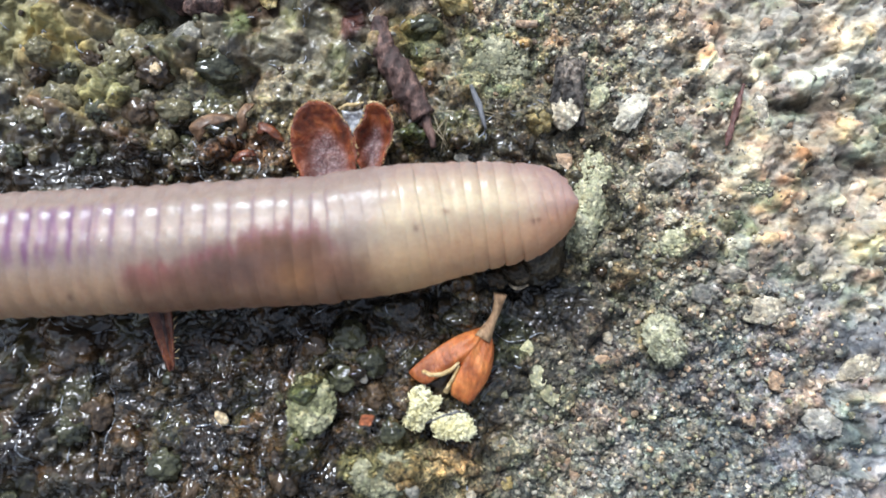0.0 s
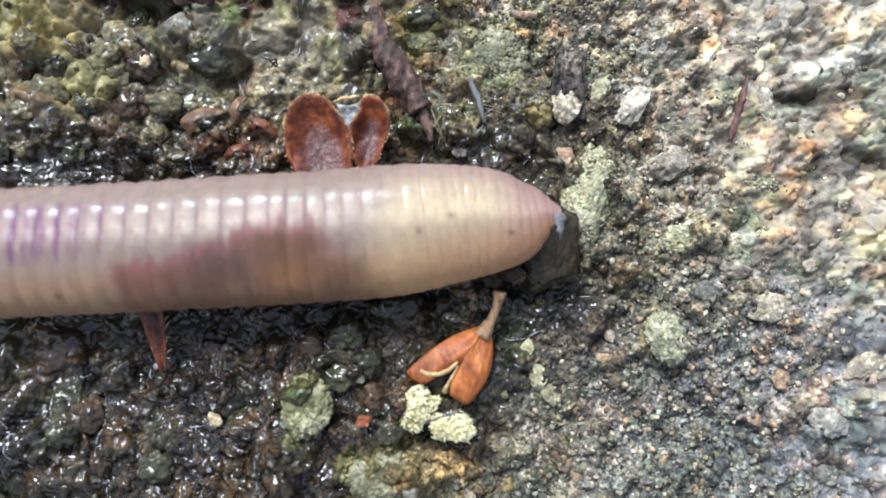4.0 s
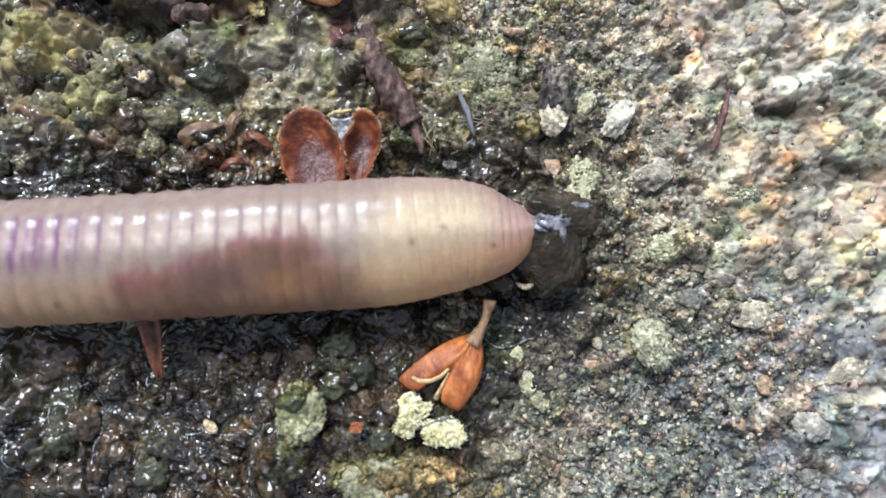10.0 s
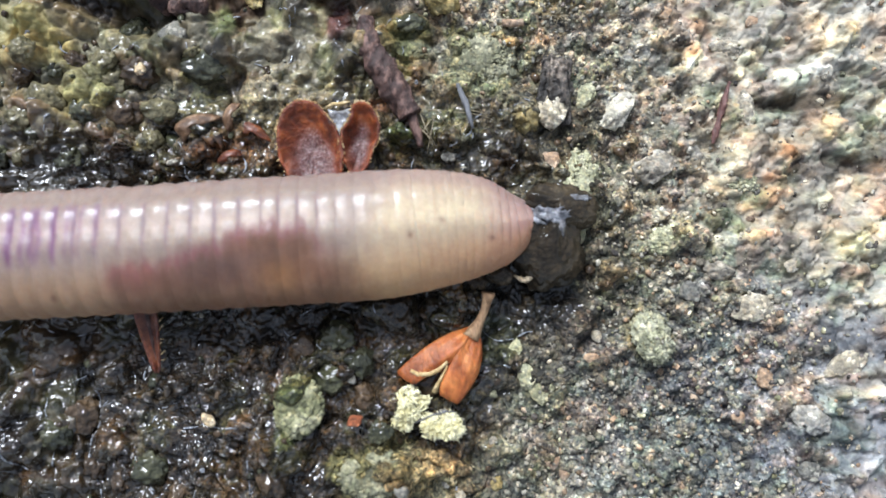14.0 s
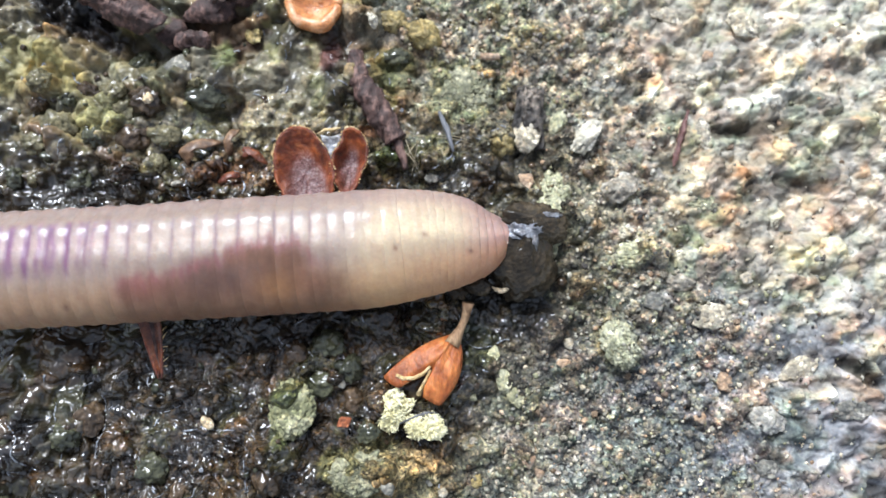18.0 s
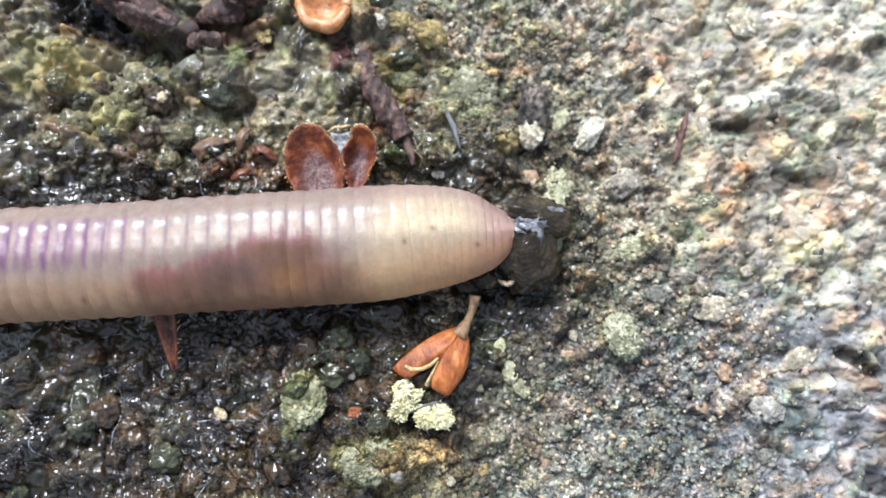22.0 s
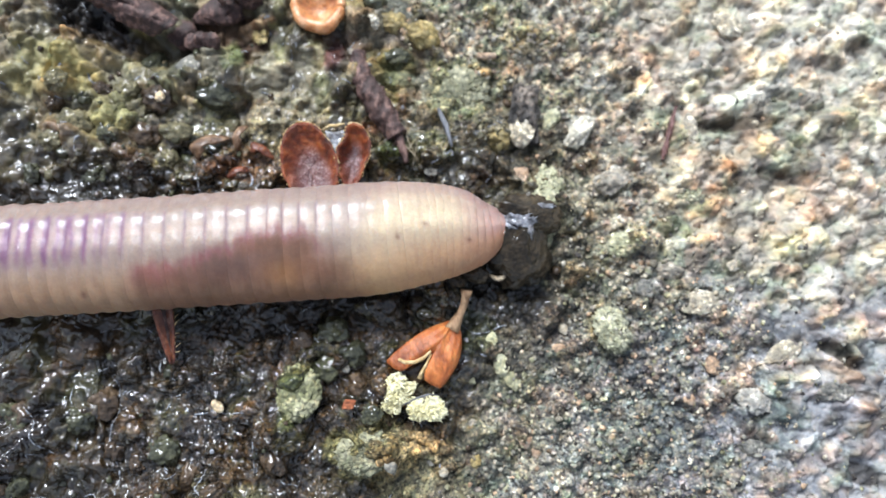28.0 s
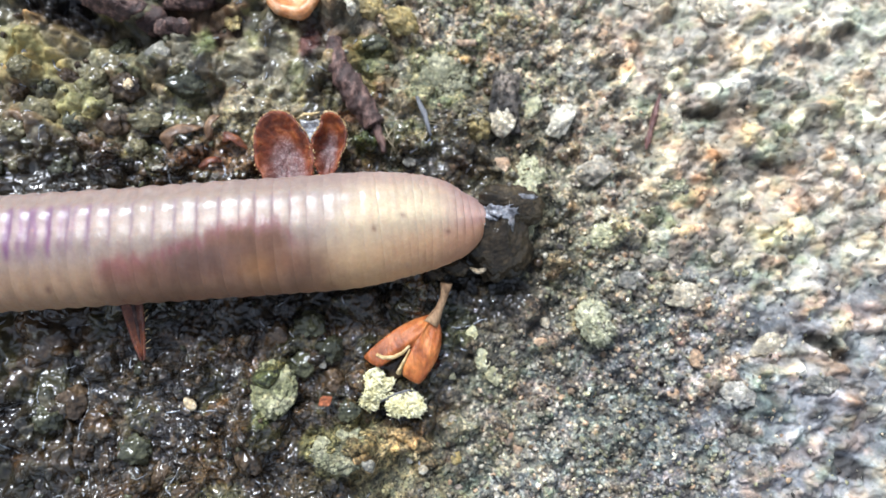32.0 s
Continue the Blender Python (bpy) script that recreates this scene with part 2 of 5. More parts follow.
def gel_material(name, colour, rough=0.12):
    """Half-clear gel for the added glints: milky where it is thick, with a wet skin."""
    m, n, l, b = material(name)
    g = grain(n, l, 0.25, 3)
    l.new(ramp(n, l, g.outputs["Fac"], [(0.35, tuple(c * 0.45 for c in colour)), (0.65, colour)]).outputs["Color"], b.inputs["Base Color"])
    b.inputs["Roughness"].default_value = rough
    b.inputs["Transmission Weight"].default_value, b.inputs["IOR"].default_value = 0.35, 1.4
    b.inputs["Coat Weight"].default_value, b.inputs["Coat Roughness"].default_value = 1.0, 0.05
    relief(n, l, b, [(g.outputs["Fac"], 0.03, 0.5)])
    return m


def pod_material():
    """Red-brown shell that turns to a frosted grey lining inwards."""
    m, n, l, b = material("red_brown_pod")
    inner = attribute(n, "inner")
    blot, fine = grain(n, l, 0.5, 4), grain(n, l, 0.09, 4, 0.7)
    shell = ramp(n, l, blot.outputs["Fac"], [(0.3, (0.05, 0.011, 0.005)), (0.5, (0.155, 0.034, 0.011)), (0.7, (0.37, 0.100, 0.025))]).outputs["Color"]
    lining = ramp(n, l, fine.outputs["Fac"], [(0.32, (0.05, 0.020, 0.020)), (0.5, (0.14, 0.075, 0.074)), (0.68, (0.34, 0.245, 0.235))]).outputs["Color"]
    add = n.new("ShaderNodeMath")
    add.operation = "MULTIPLY_ADD"
    l.new(blot.outputs["Fac"], add.inputs[0])
    add.inputs[1].default_value = 0.9
    l.new(inner.outputs["Fac"], add.inputs[2])
    fac = ramp(n, l, add.outputs[0], [(0.72, (0.0,)), (1.05, (0.85,))]).outputs["Color"]
    l.new(mix(n, l, shell, lining, fac), b.inputs["Base Color"])
    b.inputs["Roughness"].default_value = 0.45
    b.inputs["Subsurface Weight"].default_value, b.inputs["Subsurface Scale"].default_value = 0.2, 0.3 * MM
    relief(n, l, b, [(blot.outputs["Fac"], 0.22, 0.8), (fine.outputs["Fac"], 0.04, 0.8)])
    return m


GROUND = ground_material()
SKIN = skin_material()
PALE = stone_material("pale_mineral", (0.20, 0.172, 0.125), (0.41, 0.362, 0.28), (0.64, 0.60, 0.50))
CHALKSTONE = stone_material("chalky_mineral", (0.28, 0.26, 0.21), (0.47, 0.44, 0.37), (0.68, 0.65, 0.57))
GREYSTONE = stone_material("grey_mineral", (0.10, 0.10, 0.09), (0.22, 0.21, 0.18), (0.38, 0.36, 0.31))
ORANGESTONE = stone_material("orange_mineral", (0.24, 0.15, 0.09), (0.40, 0.28, 0.19), (0.56, 0.44, 0.33))
YELLOWSTONE = stone_material("yellow_mineral", (0.13, 0.095, 0.03), (0.33, 0.25, 0.095), (0.50, 0.41, 0.20), 0.6)
WETBROWN = stone_material("wet_brown_crumb", (0.022, 0.014, 0.008), (0.066, 0.042, 0.023), (0.130, 0.086, 0.050), 0.6, coat=0.9)
WETGREEN = stone_material("wet_green_crumb", (0.016, 0.018, 0.009), (0.048, 0.049, 0.026), (0.105, 0.105, 0.060), 0.6, coat=0.9)
OLIVECRUMB = stone_material("olive_crumb", (0.055, 0.050, 0.026), (0.140, 0.122, 0.066), (0.260, 0.230, 0.135), 0.6, coat=0.6)
BLACKFLAKE = stone_material("black_bark", (0.008, 0.007, 0.006), (0.042, 0.035, 0.030), (0.26, 0.22, 0.19), 0.6)
LICHEN_GREEN = stone_material("green_lichen", (0.11, 0.11, 0.065), (0.245, 0.24, 0.15), (0.45, 0.43, 0.29), 0.85, 0.3)
MOSSY = stone_material("wet_moss_crust", (0.10, 0.105, 0.05), (0.235, 0.235, 0.125), (0.46, 0.44, 0.29), 0.75, 0.5)
LICHEN_PALE = stone_material("pale_lichen", (0.22, 0.225, 0.13), (0.44, 0.43, 0.28), (0.64, 0.62, 0.44), 0.85, 0.25)
LICHEN_PINK = stone_material("pink_lichen", (0.28, 0.12, 0.13), (0.45, 0.25, 0.26), (0.60, 0.42, 0.42), 0.85, 0.2)
SLIME = stone_material("slime_coated_soil", (0.09, 0.085, 0.085), (0.21, 0.215, 0.235), (0.40, 0.42, 0.47), 0.4, 0.2, 0.06, coat=0.5)
CAST = stone_material("wet_worm_cast", (0.013, 0.0095, 0.0055), (0.032, 0.023, 0.013), (0.066, 0.048, 0.028), 0.7, 0.4, 0.10, coat=0.4)
FLUFF = plant_material("yellow_fluff", (0.70, 0.61, 0.29), (0.84, 0.77, 0.46), (0.90, 0.86, 0.64), 0.85, 0.5)
ORANGE = plant_material("orange_husk", (0.15, 0.034, 0.009), (0.37, 0.100, 0.021), (0.56, 0.19, 0.05), 0.5, 0.6, (1, 0.5, 1), 0.2)
CREAM = plant_material("cream_rim", (0.40, 0.25, 0.09), (0.62, 0.45, 0.22), (0.75, 0.60, 0.36), 0.6, 0.3)
STEM = plant_material("husk_stem", (0.12, 0.06, 0.025), (0.28, 0.16, 0.08), (0.42, 0.27, 0.15), 0.65, 0.3, (1, 0.3, 1))
REDBROWN = plant_material("red_brown_bract", (0.045, 0.011, 0.006), (0.13, 0.034, 0.013), (0.25, 0.075, 0.024), 0.4, 0.4, (1, 1, 1), 0.25, 0.3)
POD = pod_material()
GOLD = plant_material("gold_edge", (0.36, 0.19, 0.06), (0.58, 0.40, 0.18), (0.78, 0.64, 0.38), 0.6, 0.2)
BARK = plant_material("brown_bark", (0.016, 0.008, 0.006), (0.060, 0.029, 0.023), (0.23, 0.130, 0.100), 0.65, 0.28, (1, 0.5, 1))
SCRAP = plant_material("brown_leaf_scrap", (0.055, 0.026, 0.012), (0.160, 0.085, 0.042), (0.30, 0.18, 0.10), 0.5, 0.4, coat=0.3)
TWIG = plant_material("red_twig", (0.05, 0.018, 0.014), (0.13, 0.055, 0.045), (0.25, 0.13, 0.11), 0.55, 0.3, (1, 0.3, 1))
FIBRE = plant_material("pale_fibre", (0.12, 0.09, 0.05), (0.25, 0.20, 0.12), (0.4, 0.34, 0.22), 0.6, 0.3)
SPLINTER = plant_material("grey_splinter", (0.05, 0.05, 0.05), (0.10, 0.10, 0.105), (0.18, 0.18, 0.19), 0.5, 0.3, (1, 0.3, 1))
CUP = plant_material("orange_cup", (0.30, 0.09, 0.03), (0.55, 0.22, 0.07), (0.68, 0.38, 0.20), 0.4, 0.5, coat=0.3)
BRICK = stone_material("brick_red", (0.26, 0.07, 0.025), (0.42, 0.13, 0.05), (0.5, 0.2, 0.09), 0.8, 0.3)
SEED = stone_material("seed_coat", (0.36, 0.26, 0.15), (0.56, 0.45, 0.30), (0.70, 0.60, 0.45), 0.5, 0.4)
GEL = gel_material("glint_gel", (0.50, 0.52, 0.56), 0.10)


# ---- mesh helpers, all in millimetres ----
def link(name, bm, mat, parent=None, label="", place=None, smooth=True):
    me = bpy.data.meshes.new(name)
    bm.to_mesh(me)
    bm.free()
    me.transform(Matrix.Scale(MM, 4))
    for p in me.polygons:
        p.use_smooth = smooth
    me.materials.append(mat)
    ob = new(name, me)
    if place is not None:
        ob.matrix_basis = place
    ob.parent = parent
    return tagged(ob, label)


def part(name, bm, mat, parent, label="", place=None):
    return link(name, bm, mat, parent, label, place)


def at(x, y, z, rx=0, ry=0, rz=0):
    return pose(x * MM, y * MM, z * MM, rx, ry, rz)


def base(name, x, y, z, rz=0.0):
    ob = new(name)
    ob.matrix_basis = at(x, y, z, 0, 0, rz)
    ob.empty_display_size = 0.001
    return ob


def sheet(rows):
    """A bmesh from rows of equal length of points."""
    bm = bmesh.new()
    vs = [[bm.verts.new(p) for p in r] for r in rows]
    for a, b in zip(vs, vs[1:]):
        for i in range(len(a) - 1):
            bm.faces.new((a[i], a[i + 1], b[i + 1], b[i]))
    return bm


def thicken(bm, t):
    bmesh.ops.recalc_face_normals(bm, faces=bm.faces)
    bmesh.ops.solidify(bm, geom=bm.faces[:], thickness=t)
    return bm


def tube(points, radii, sides=10, bm=None, rough=0.0):
    """A round rod through points with a radius at each, closed at both ends."""
    bm = bm or bmesh.new()
    pts = [Vector(p) for p in points]
    rings = []
    for i, p in enumerate(pts):
        d = (pts[min(i + 1, len(pts) - 1)] - pts[max(i - 1, 0)]).normalized()
        u = d.cross(Vector((0.13, 0.31, 1.0))).normalized()
        v = d.cross(u)
        ring = []
        for k in range(sides):
            a = 2 * math.pi * k / sides
            w = u * math.cos(a) + v * math.sin(a)
            r = radii[i] * (1 + rough * (noise.noise((p + w * radii[i]) * 2.3) + (0.6 * noise.noise((p + w * radii[i]) * 8.0) if sides > 16 else 0)))
            ring.append(bm.verts.new(p + w * r))
        rings.append(ring)
    for a, b in zip(rings, rings[1:]):
        for k in range(sides):
            bm.faces.new((a[k], a[(k + 1) % sides], b[(k + 1) % sides], b[k]))
    bm.faces.new(rings[0][::-1])
    bm.faces.new(rings[-1])
    return bm


def lump(rx, ry, rz, rough=0.25, seed=0.0, sub=3, bm=None, centre=(0, 0, 0), size=1.0, facets=0.0):
    """An uneven rounded stone; facets cuts it towards flat sides."""
    own = bmesh.new()
    bmesh.ops.create_icosphere(own, subdivisions=sub, radius=1.0)
    off = Vector((seed * 7.31, seed * 3.77, seed * 5.13))
    rng = random.Random(seed)
    cuts = [(Vector((rng.uniform(-1, 1), rng.uniform(-1, 1), rng.uniform(-0.6, 1))).normalized(), rng.uniform(0.6, 0.85)) for _ in range(7)]
    for v in own.verts:
        n = v.co.normalized()
        r = 1 + rough * noise.fractal(n * 1.3 * size + off, 0.9, 2.1, 4) + rough * 0.35 * noise.noise(n * 5.0 * size + off) + (rough * 0.22 * noise.noise(n * 12.0 * size + off) if sub > 3 else 0)
        p = n * r
        for c, d in cuts if facets else ():
            over = p.dot(c) - d
            if over > 0:
                p -= c * over * facets
        v.co = Vector((p.x * rx, p.y * ry, p.z * rz)) + Vector(centre)
    if bm is None:
        return own
    me = bpy.data.meshes.new("piece")
    own.to_mesh(me)
    own.free()
    bm.from_mesh(me)
    bpy.data.meshes.remove(me)
    return bm


# ---- the ground: one uneven sheet of soil and stone ----
rng = np.random.RandomState(4)
LATTICE = rng.rand(256, 256)


def value_noise(x, y):
    xi, yi = np.floor(x).astype(int), np.floor(y).astype(int)
    fx, fy = x - xi, y - yi
    fx, fy = fx * fx * (3 - 2 * fx), fy * fy * (3 - 2 * fy)
    g = lambda a, b: LATTICE[a % 256, b % 256]
    return (g(xi, yi) * (1 - fx) + g(xi + 1, yi) * fx) * (1 - fy) + (g(xi, yi + 1) * (1 - fx) + g(xi + 1, yi + 1) * fx) * fy


def fbm(x, y, size, octaves=4, gain=0.5):
    out, amp, total = 0.0, 1.0, 0.0
    for k in range(octaves):
        s = 2.0 ** k / size
        out = out + amp * (value_noise(x * s + 37.3 * k, y * s + 11.9 * k) - 0.5)
        total, amp = total + amp, amp * gain
    return out / total * 2


def smooth(a, b, x):
    t = np.clip((x - a) / (b - a), 0, 1)
    return t * t * (3 - 2 * t)


def spread(lo, hi, step):
    """Even steps between lo and hi, then ever wider ones out to three metres."""
    mid = np.arange(lo, hi + step / 2, step)
    far = np.cumsum(step * 1.35 ** np.arange(1, 33))
    return np.concatenate([(lo - far)[::-1], mid, hi + far])


STEP = 0.06
GX, GY = spread(-22.0, 27.0, STEP), spread(-15.0, 16.0, STEP)
X, Y = np.meshgrid(GX, GY)
NEAR = smooth(60, 30, np.maximum(np.abs(X), np.abs(Y)))

# wet and dark round the worm, dry and pale beyond
EDGE = 8.0 * fbm(X, Y, 90.0, 3) * (1 - NEAR) + NEAR * (X - (4.9 - 0.05 * np.clip(Y, -10, 10) ** 2) + 2.2 * fbm(X, Y, 5.0, 3))
DRY = smooth(-5.0, 6.5, EDGE)
FARDRY = smooth(7.0, 16.0, EDGE)
Z = 0.45 * fbm(X, Y, 7.0, 3) * NEAR + 0.28 * fbm(X, Y, 1.6, 4) * NEAR + (0.12 + 0.02 * DRY) * fbm(X, Y, 0.5, 3, 0.7) * NEAR + (0.55 * (1 - DRY)) * (0.5 - np.abs(fbm(X, Y, 1.9, 3))) * NEAR
Z += 0.012 * np.maximum(X - 8, 0) ** 1.2 * NEAR


def lerp(a, b, t):
    return a * (1 - t[..., None]) + np.asarray(b) * t[..., None]


ALBEDO = np.broadcast_to(np.array((0.046, 0.031, 0.017)), X.shape + (3,)).copy()
upper = smooth(2.0, 6.5, Y + 1.2 * fbm(X, Y, 3.0, 3)) * smooth(7.0, 0.0, X)
ALBEDO = lerp(ALBEDO, (0.195, 0.168, 0.115), upper)
ALBEDO = lerp(ALBEDO, (0.215, 0.208, 0.165), smooth(-6.0, 3.5, EDGE))
ALBEDO = lerp(ALBEDO, (0.41, 0.375, 0.305), smooth(1.5, 7.5, EDGE))
ALBEDO = lerp(ALBEDO, (0.50, 0.46, 0.385), FARDRY)
SOAKED = smooth(2.0, -3.0, EDGE) * (1 - 0.75 * upper)
for size, off, tone, much in ((1.6, 20.0, (0.110, 0.062, 0.028), 0.8), (1.3, 70.0, (0.064, 0.067, 0.034), 0.8), (1.1, 120.0, (0.016, 0.011, 0.008), 0.8), (0.5, 170.0, (0.105, 0.088, 0.070), 0.5)):
    ALBEDO = lerp(ALBEDO, tone, much * SOAKED * smooth(0.10, 0.28, fbm(X + off, Y - off, size, 4, 0.6)))
for size, off, tone, much in ((1.5, 220.0, (0.115, 0.068, 0.034), 0.75), (1.2, 270.0, (0.165, 0.160, 0.070), 0.7), (0.9, 320.0, (0.030, 0.024, 0.020), 0.7), (0.7, 370.0, (0.30, 0.26, 0.17), 0.6)):
    ALBEDO = lerp(ALBEDO, tone, much * upper * smooth(0.08, 0.26, fbm(X + off, Y - off, size, 4, 0.6)))
MIXED = smooth(-2.0, 3.5, EDGE) * (1 - 0.45 * FARDRY)
for size, off, tone, much in ((1.5, 40.0, (0.34, 0.36, 0.25), 0.75), (1.0, 90.0, (0.47, 0.365, 0.285), 0.7), (0.8, 140.0, (0.095, 0.080, 0.064), 0.6), (0.7, 190.0, (0.62, 0.58, 0.48), 0.7)):
    ALBEDO = lerp(ALBEDO, tone, much * MIXED * smooth(0.12, 0.30, fbm(X + off, Y - off, size, 4, 0.65)))
COOL = (smooth(1.0, -4.0, Y) * smooth(-3.0, 1.0, EDGE))[..., None]
ALBEDO = ALBEDO * (1 + COOL * np.array((-0.05, 0.0, 0.10)))
WET = (1.0 - 0.85 * smooth(-4.0, 4.0, EDGE)) * (1 - 0.38 * smooth(4.0, 7.0, Y))


def stain_or_shade(x, y, rx, ry, turn, colour, amount=1.0, lift=0.0, wet=None):
    """A patch of another colour, stain or painted shade, with an uneven edge, raised by lift."""
    global ALBEDO, Z, WET
    c, s = math.cos(radians(turn)), math.sin(radians(turn))
    dx, dy = X - x, Y - y
    d = np.hypot((dx * c + dy * s) / rx, (-dx * s + dy * c) / ry) + 0.45 * fbm(X, Y, 0.9, 4)
    m = smooth(1.1, 0.75, d) * amount
    ALBEDO = lerp(ALBEDO, colour, m)
    Z = Z + lift * np.sqrt(np.clip(1.15 - d, 0, 1)) * amount
    if wet is not None:
        WET = WET * (1 - m) + wet * m


OLIVE, MOSS, DARK, GREYGREEN = (0.34, 0.29, 0.14), (0.12, 0.13, 0.06), (0.022, 0.017, 0.013), (0.27, 0.285, 0.225)
CHALK, RUST = (0.63, 0.59, 0.50), (0.20, 0.09, 0.05)
stain_or_shade(-15.55, 7.86, 2.2, 1.3, -15, OLIVE, 0.8, 0.3, 0.5)
stain_or_shade(-12.68, 6.19, 1.5, 1.0, 30, OLIVE, 0.9, 0.25, 0.6)
# upper crevice, dug out and its shade painted in as well
stain_or_shade(-14.10, 10.32, 3.4, 0.8, -32, DARK, 1.0, -0.9)
stain_or_shade(-10.84, 9.01, 1.3, 0.6, -10, DARK, 0.9, -0.5)
stain_or_shade(-17.01, 5.95, 1.6, 0.8, 10, DARK, 0.4, -0.3)
stain_or_shade(-8.39, 9.66, 2.2, 1.1, -10, (0.04, 0.024, 0.017), 0.9, -0.4, 0.4)
stain_or_shade(-16.64, 3.83, 3.2, 0.9, 3, DARK, 0.4, -0.2, 0.8)
stain_or_shade(-3.16, 9.01, 0.9, 0.9, 0, (0.07, 0.04, 0.032), 0.6, -0.2)
stain_or_shade(-7.86, 8.36, 0.5, 0.9, 0, MOSS, 0.9, 0.1)
stain_or_shade(-10.08, 8.36, 2.2, 1.2, 0, (0.14, 0.125, 0.09), 0.6)
stain_or_shade(-0.99, 4.25, 0.7, 0.45, 10, (0.09, 0.13, 0.045), 0.8, 0.1)
stain_or_shade(-1.83, 5.31, 0.4, 0.3, 10, (0.22, 0.10, 0.05), 0.7)
stain_or_shade(2.28, -3.62, 1.0, 1.1, 20, (0.10, 0.12, 0.085), 0.6)
stain_or_shade(2.07, 7.18, 1.5, 1.4, 0, (0.26, 0.26, 0.16), 0.9, 0.45, 0.1)
stain_or_shade(-0.92, 8.09, 1.4, 1.0, 20, MOSS, 0.5)
stain_or_shade(5.39, 9.66, 1.5, 0.8, 0, (0.33, 0.29, 0.18), 0.7, 0.2)
stain_or_shade(3.99, 3.97, 2.0, 0.7, 5, (0.10, 0.10, 0.08), 0.55, -0.15)
stain_or_shade(5.50, 4.86, 1.2, 0.5, 0, (0.09, 0.085, 0.07), 0.45)
stain_or_shade(7.53, 5.74, 0.8, 0.7, 20, CHALK, 0.8, 0.3)
stain_or_shade(8.79, 3.07, 1.0, 0.6, 15, CHALK, 0.75, 0.35)
stain_or_shade(15.17, 6.89, 1.7, 0.6, 15, CHALK, 0.95, 0.5)
stain_or_shade(16.85, 8.86, 2.0, 0.8, 25, CHALK, 0.8, 0.4)
stain_or_shade(18.22, 9.93, 2.5, 1.2, 25, CHALK, 0.6)
stain_or_shade(14.57, 5.59, 2.0, 0.35, 8, (0.10, 0.085, 0.065), 0.9, -0.4)
stain_or_shade(16.04, 3.15, 0.7, 0.4, -20, (0.12, 0.10, 0.08), 0.9, -0.3)
stain_or_shade(20.23, 9.12, 0.7, 0.4, 0, (0.14, 0.115, 0.09), 0.8, -0.3)
stain_or_shade(18.27, -4.73, 1.3, 0.35, -30, (0.09, 0.08, 0.065), 0.9, -0.4)
stain_or_shade(18.04, -1.59, 2.4, 0.8, 25, CHALK, 0.6, 0.2)
stain_or_shade(15.95, 0.15, 2.0, 0.9, 20, (0.50, 0.46, 0.37), 0.6, 0.2)
stain_or_shade(14.01, -6.44, 0.9, 0.6, 20, CHALK, 0.7, 0.25)
stain_or_shade(18.81, -9.63, 1.4, 0.4, -15, (0.06, 0.055, 0.05), 0.9, -0.4)
stain_or_shade(9.04, 0.20, 1.2, 0.7, 20, (0.36, 0.34, 0.22), 0.6, 0.2)
stain_or_shade(7.04, -0.76, 0.9, 1.3, 0, (0.10, 0.11, 0.09), 0.7)
stain_or_shade(5.52, -2.67, 1.6, 1.0, 0, (0.085, 0.075, 0.068), 0.75, -0.1)
stain_or_shade(8.27, -3.42, 1.0, 1.2, 20, (0.36, 0.35, 0.23), 0.85, 0.4, 0.0)
stain_or_shade(8.92, -7.64, 2.2, 1.8, 0, GREYGREEN, 0.75)
stain_or_shade(4.24, -5.73, 1.0, 0.8, 0, (0.27, 0.28, 0.22), 0.7, 0.15)
stain_or_shade(-4.71, -5.96, 0.9, 1.5, -10, (0.12, 0.155, 0.085), 0.85, 0.5, 0.6)
stain_or_shade(-2.01, -8.28, 1.7, 1.2, 10, (0.25, 0.25, 0.15), 0.75, 0.25, 0.1)
stain_or_shade(-7.18, -9.88, 1.2, 0.4, 0, (0.20, 0.20, 0.13), 0.6, 0.15)
# narrow crevice, deepened, with its shade put into the colour
stain_or_shade(-12.44, -6.65, 0.35, 2.6, 5, DARK, 0.8, -0.6)
stain_or_shade(-9.64, -4.62, 1.2, 0.8, 0, DARK, 0.9, -0.5)
# worm's near-side shadow painted as a dark strip on the damp soil
stain_or_shade(-3.33, -2.58, 4.5, 0.9, 4, DARK, 0.55, -0.3, 0.6)
stain_or_shade(2.90, -1.21, 1.6, 0.7, 5, DARK, 0.9, -0.3, 0.8)
# the same painted shadow farther along the worm
stain_or_shade(-10.38, -3.45, 4.0, 0.8, 4, DARK, 0.45, -0.3, 0.6)
# dark wet soil below the tail, with shade painted into it
stain_or_shade(3.79, -2.34, 2.3, 1.0, 8, (0.024, 0.021, 0.017), 0.92, -0.25, 0.85)
stain_or_shade(2.60, -3.40, 0.9, 1.1, 20, (0.045, 0.052, 0.033), 0.85, -0.1, 0.75)
stain_or_shade(-0.55, -9.03, 2.0, 1.5, 10, (0.36, 0.345, 0.25), 0.8, 0.1, 0.05)
stain_or_shade(6.29, -0.83, 0.7, 0.8, 0, (0.07, 0.068, 0.055), 0.6)
stain_or_shade(7.10, 2.22, 1.5, 1.7, 0, (0.27, 0.255, 0.195), 0.6, 0.0, 0.15)
stain_or_shade(7.69, -1.05, 1.6, 1.3, 15, (0.31, 0.30, 0.225), 0.6, 0.1, 0.1)
stain_or_shade(-11.91, -9.39, 4.2, 1.1, 0, (0.028, 0.022, 0.014), 0.65, -0.1)
stain_or_shade(-14.60, 2.70, 4.0, 0.75, 3, (0.020, 0.017, 0.013), 0.9, -0.15)
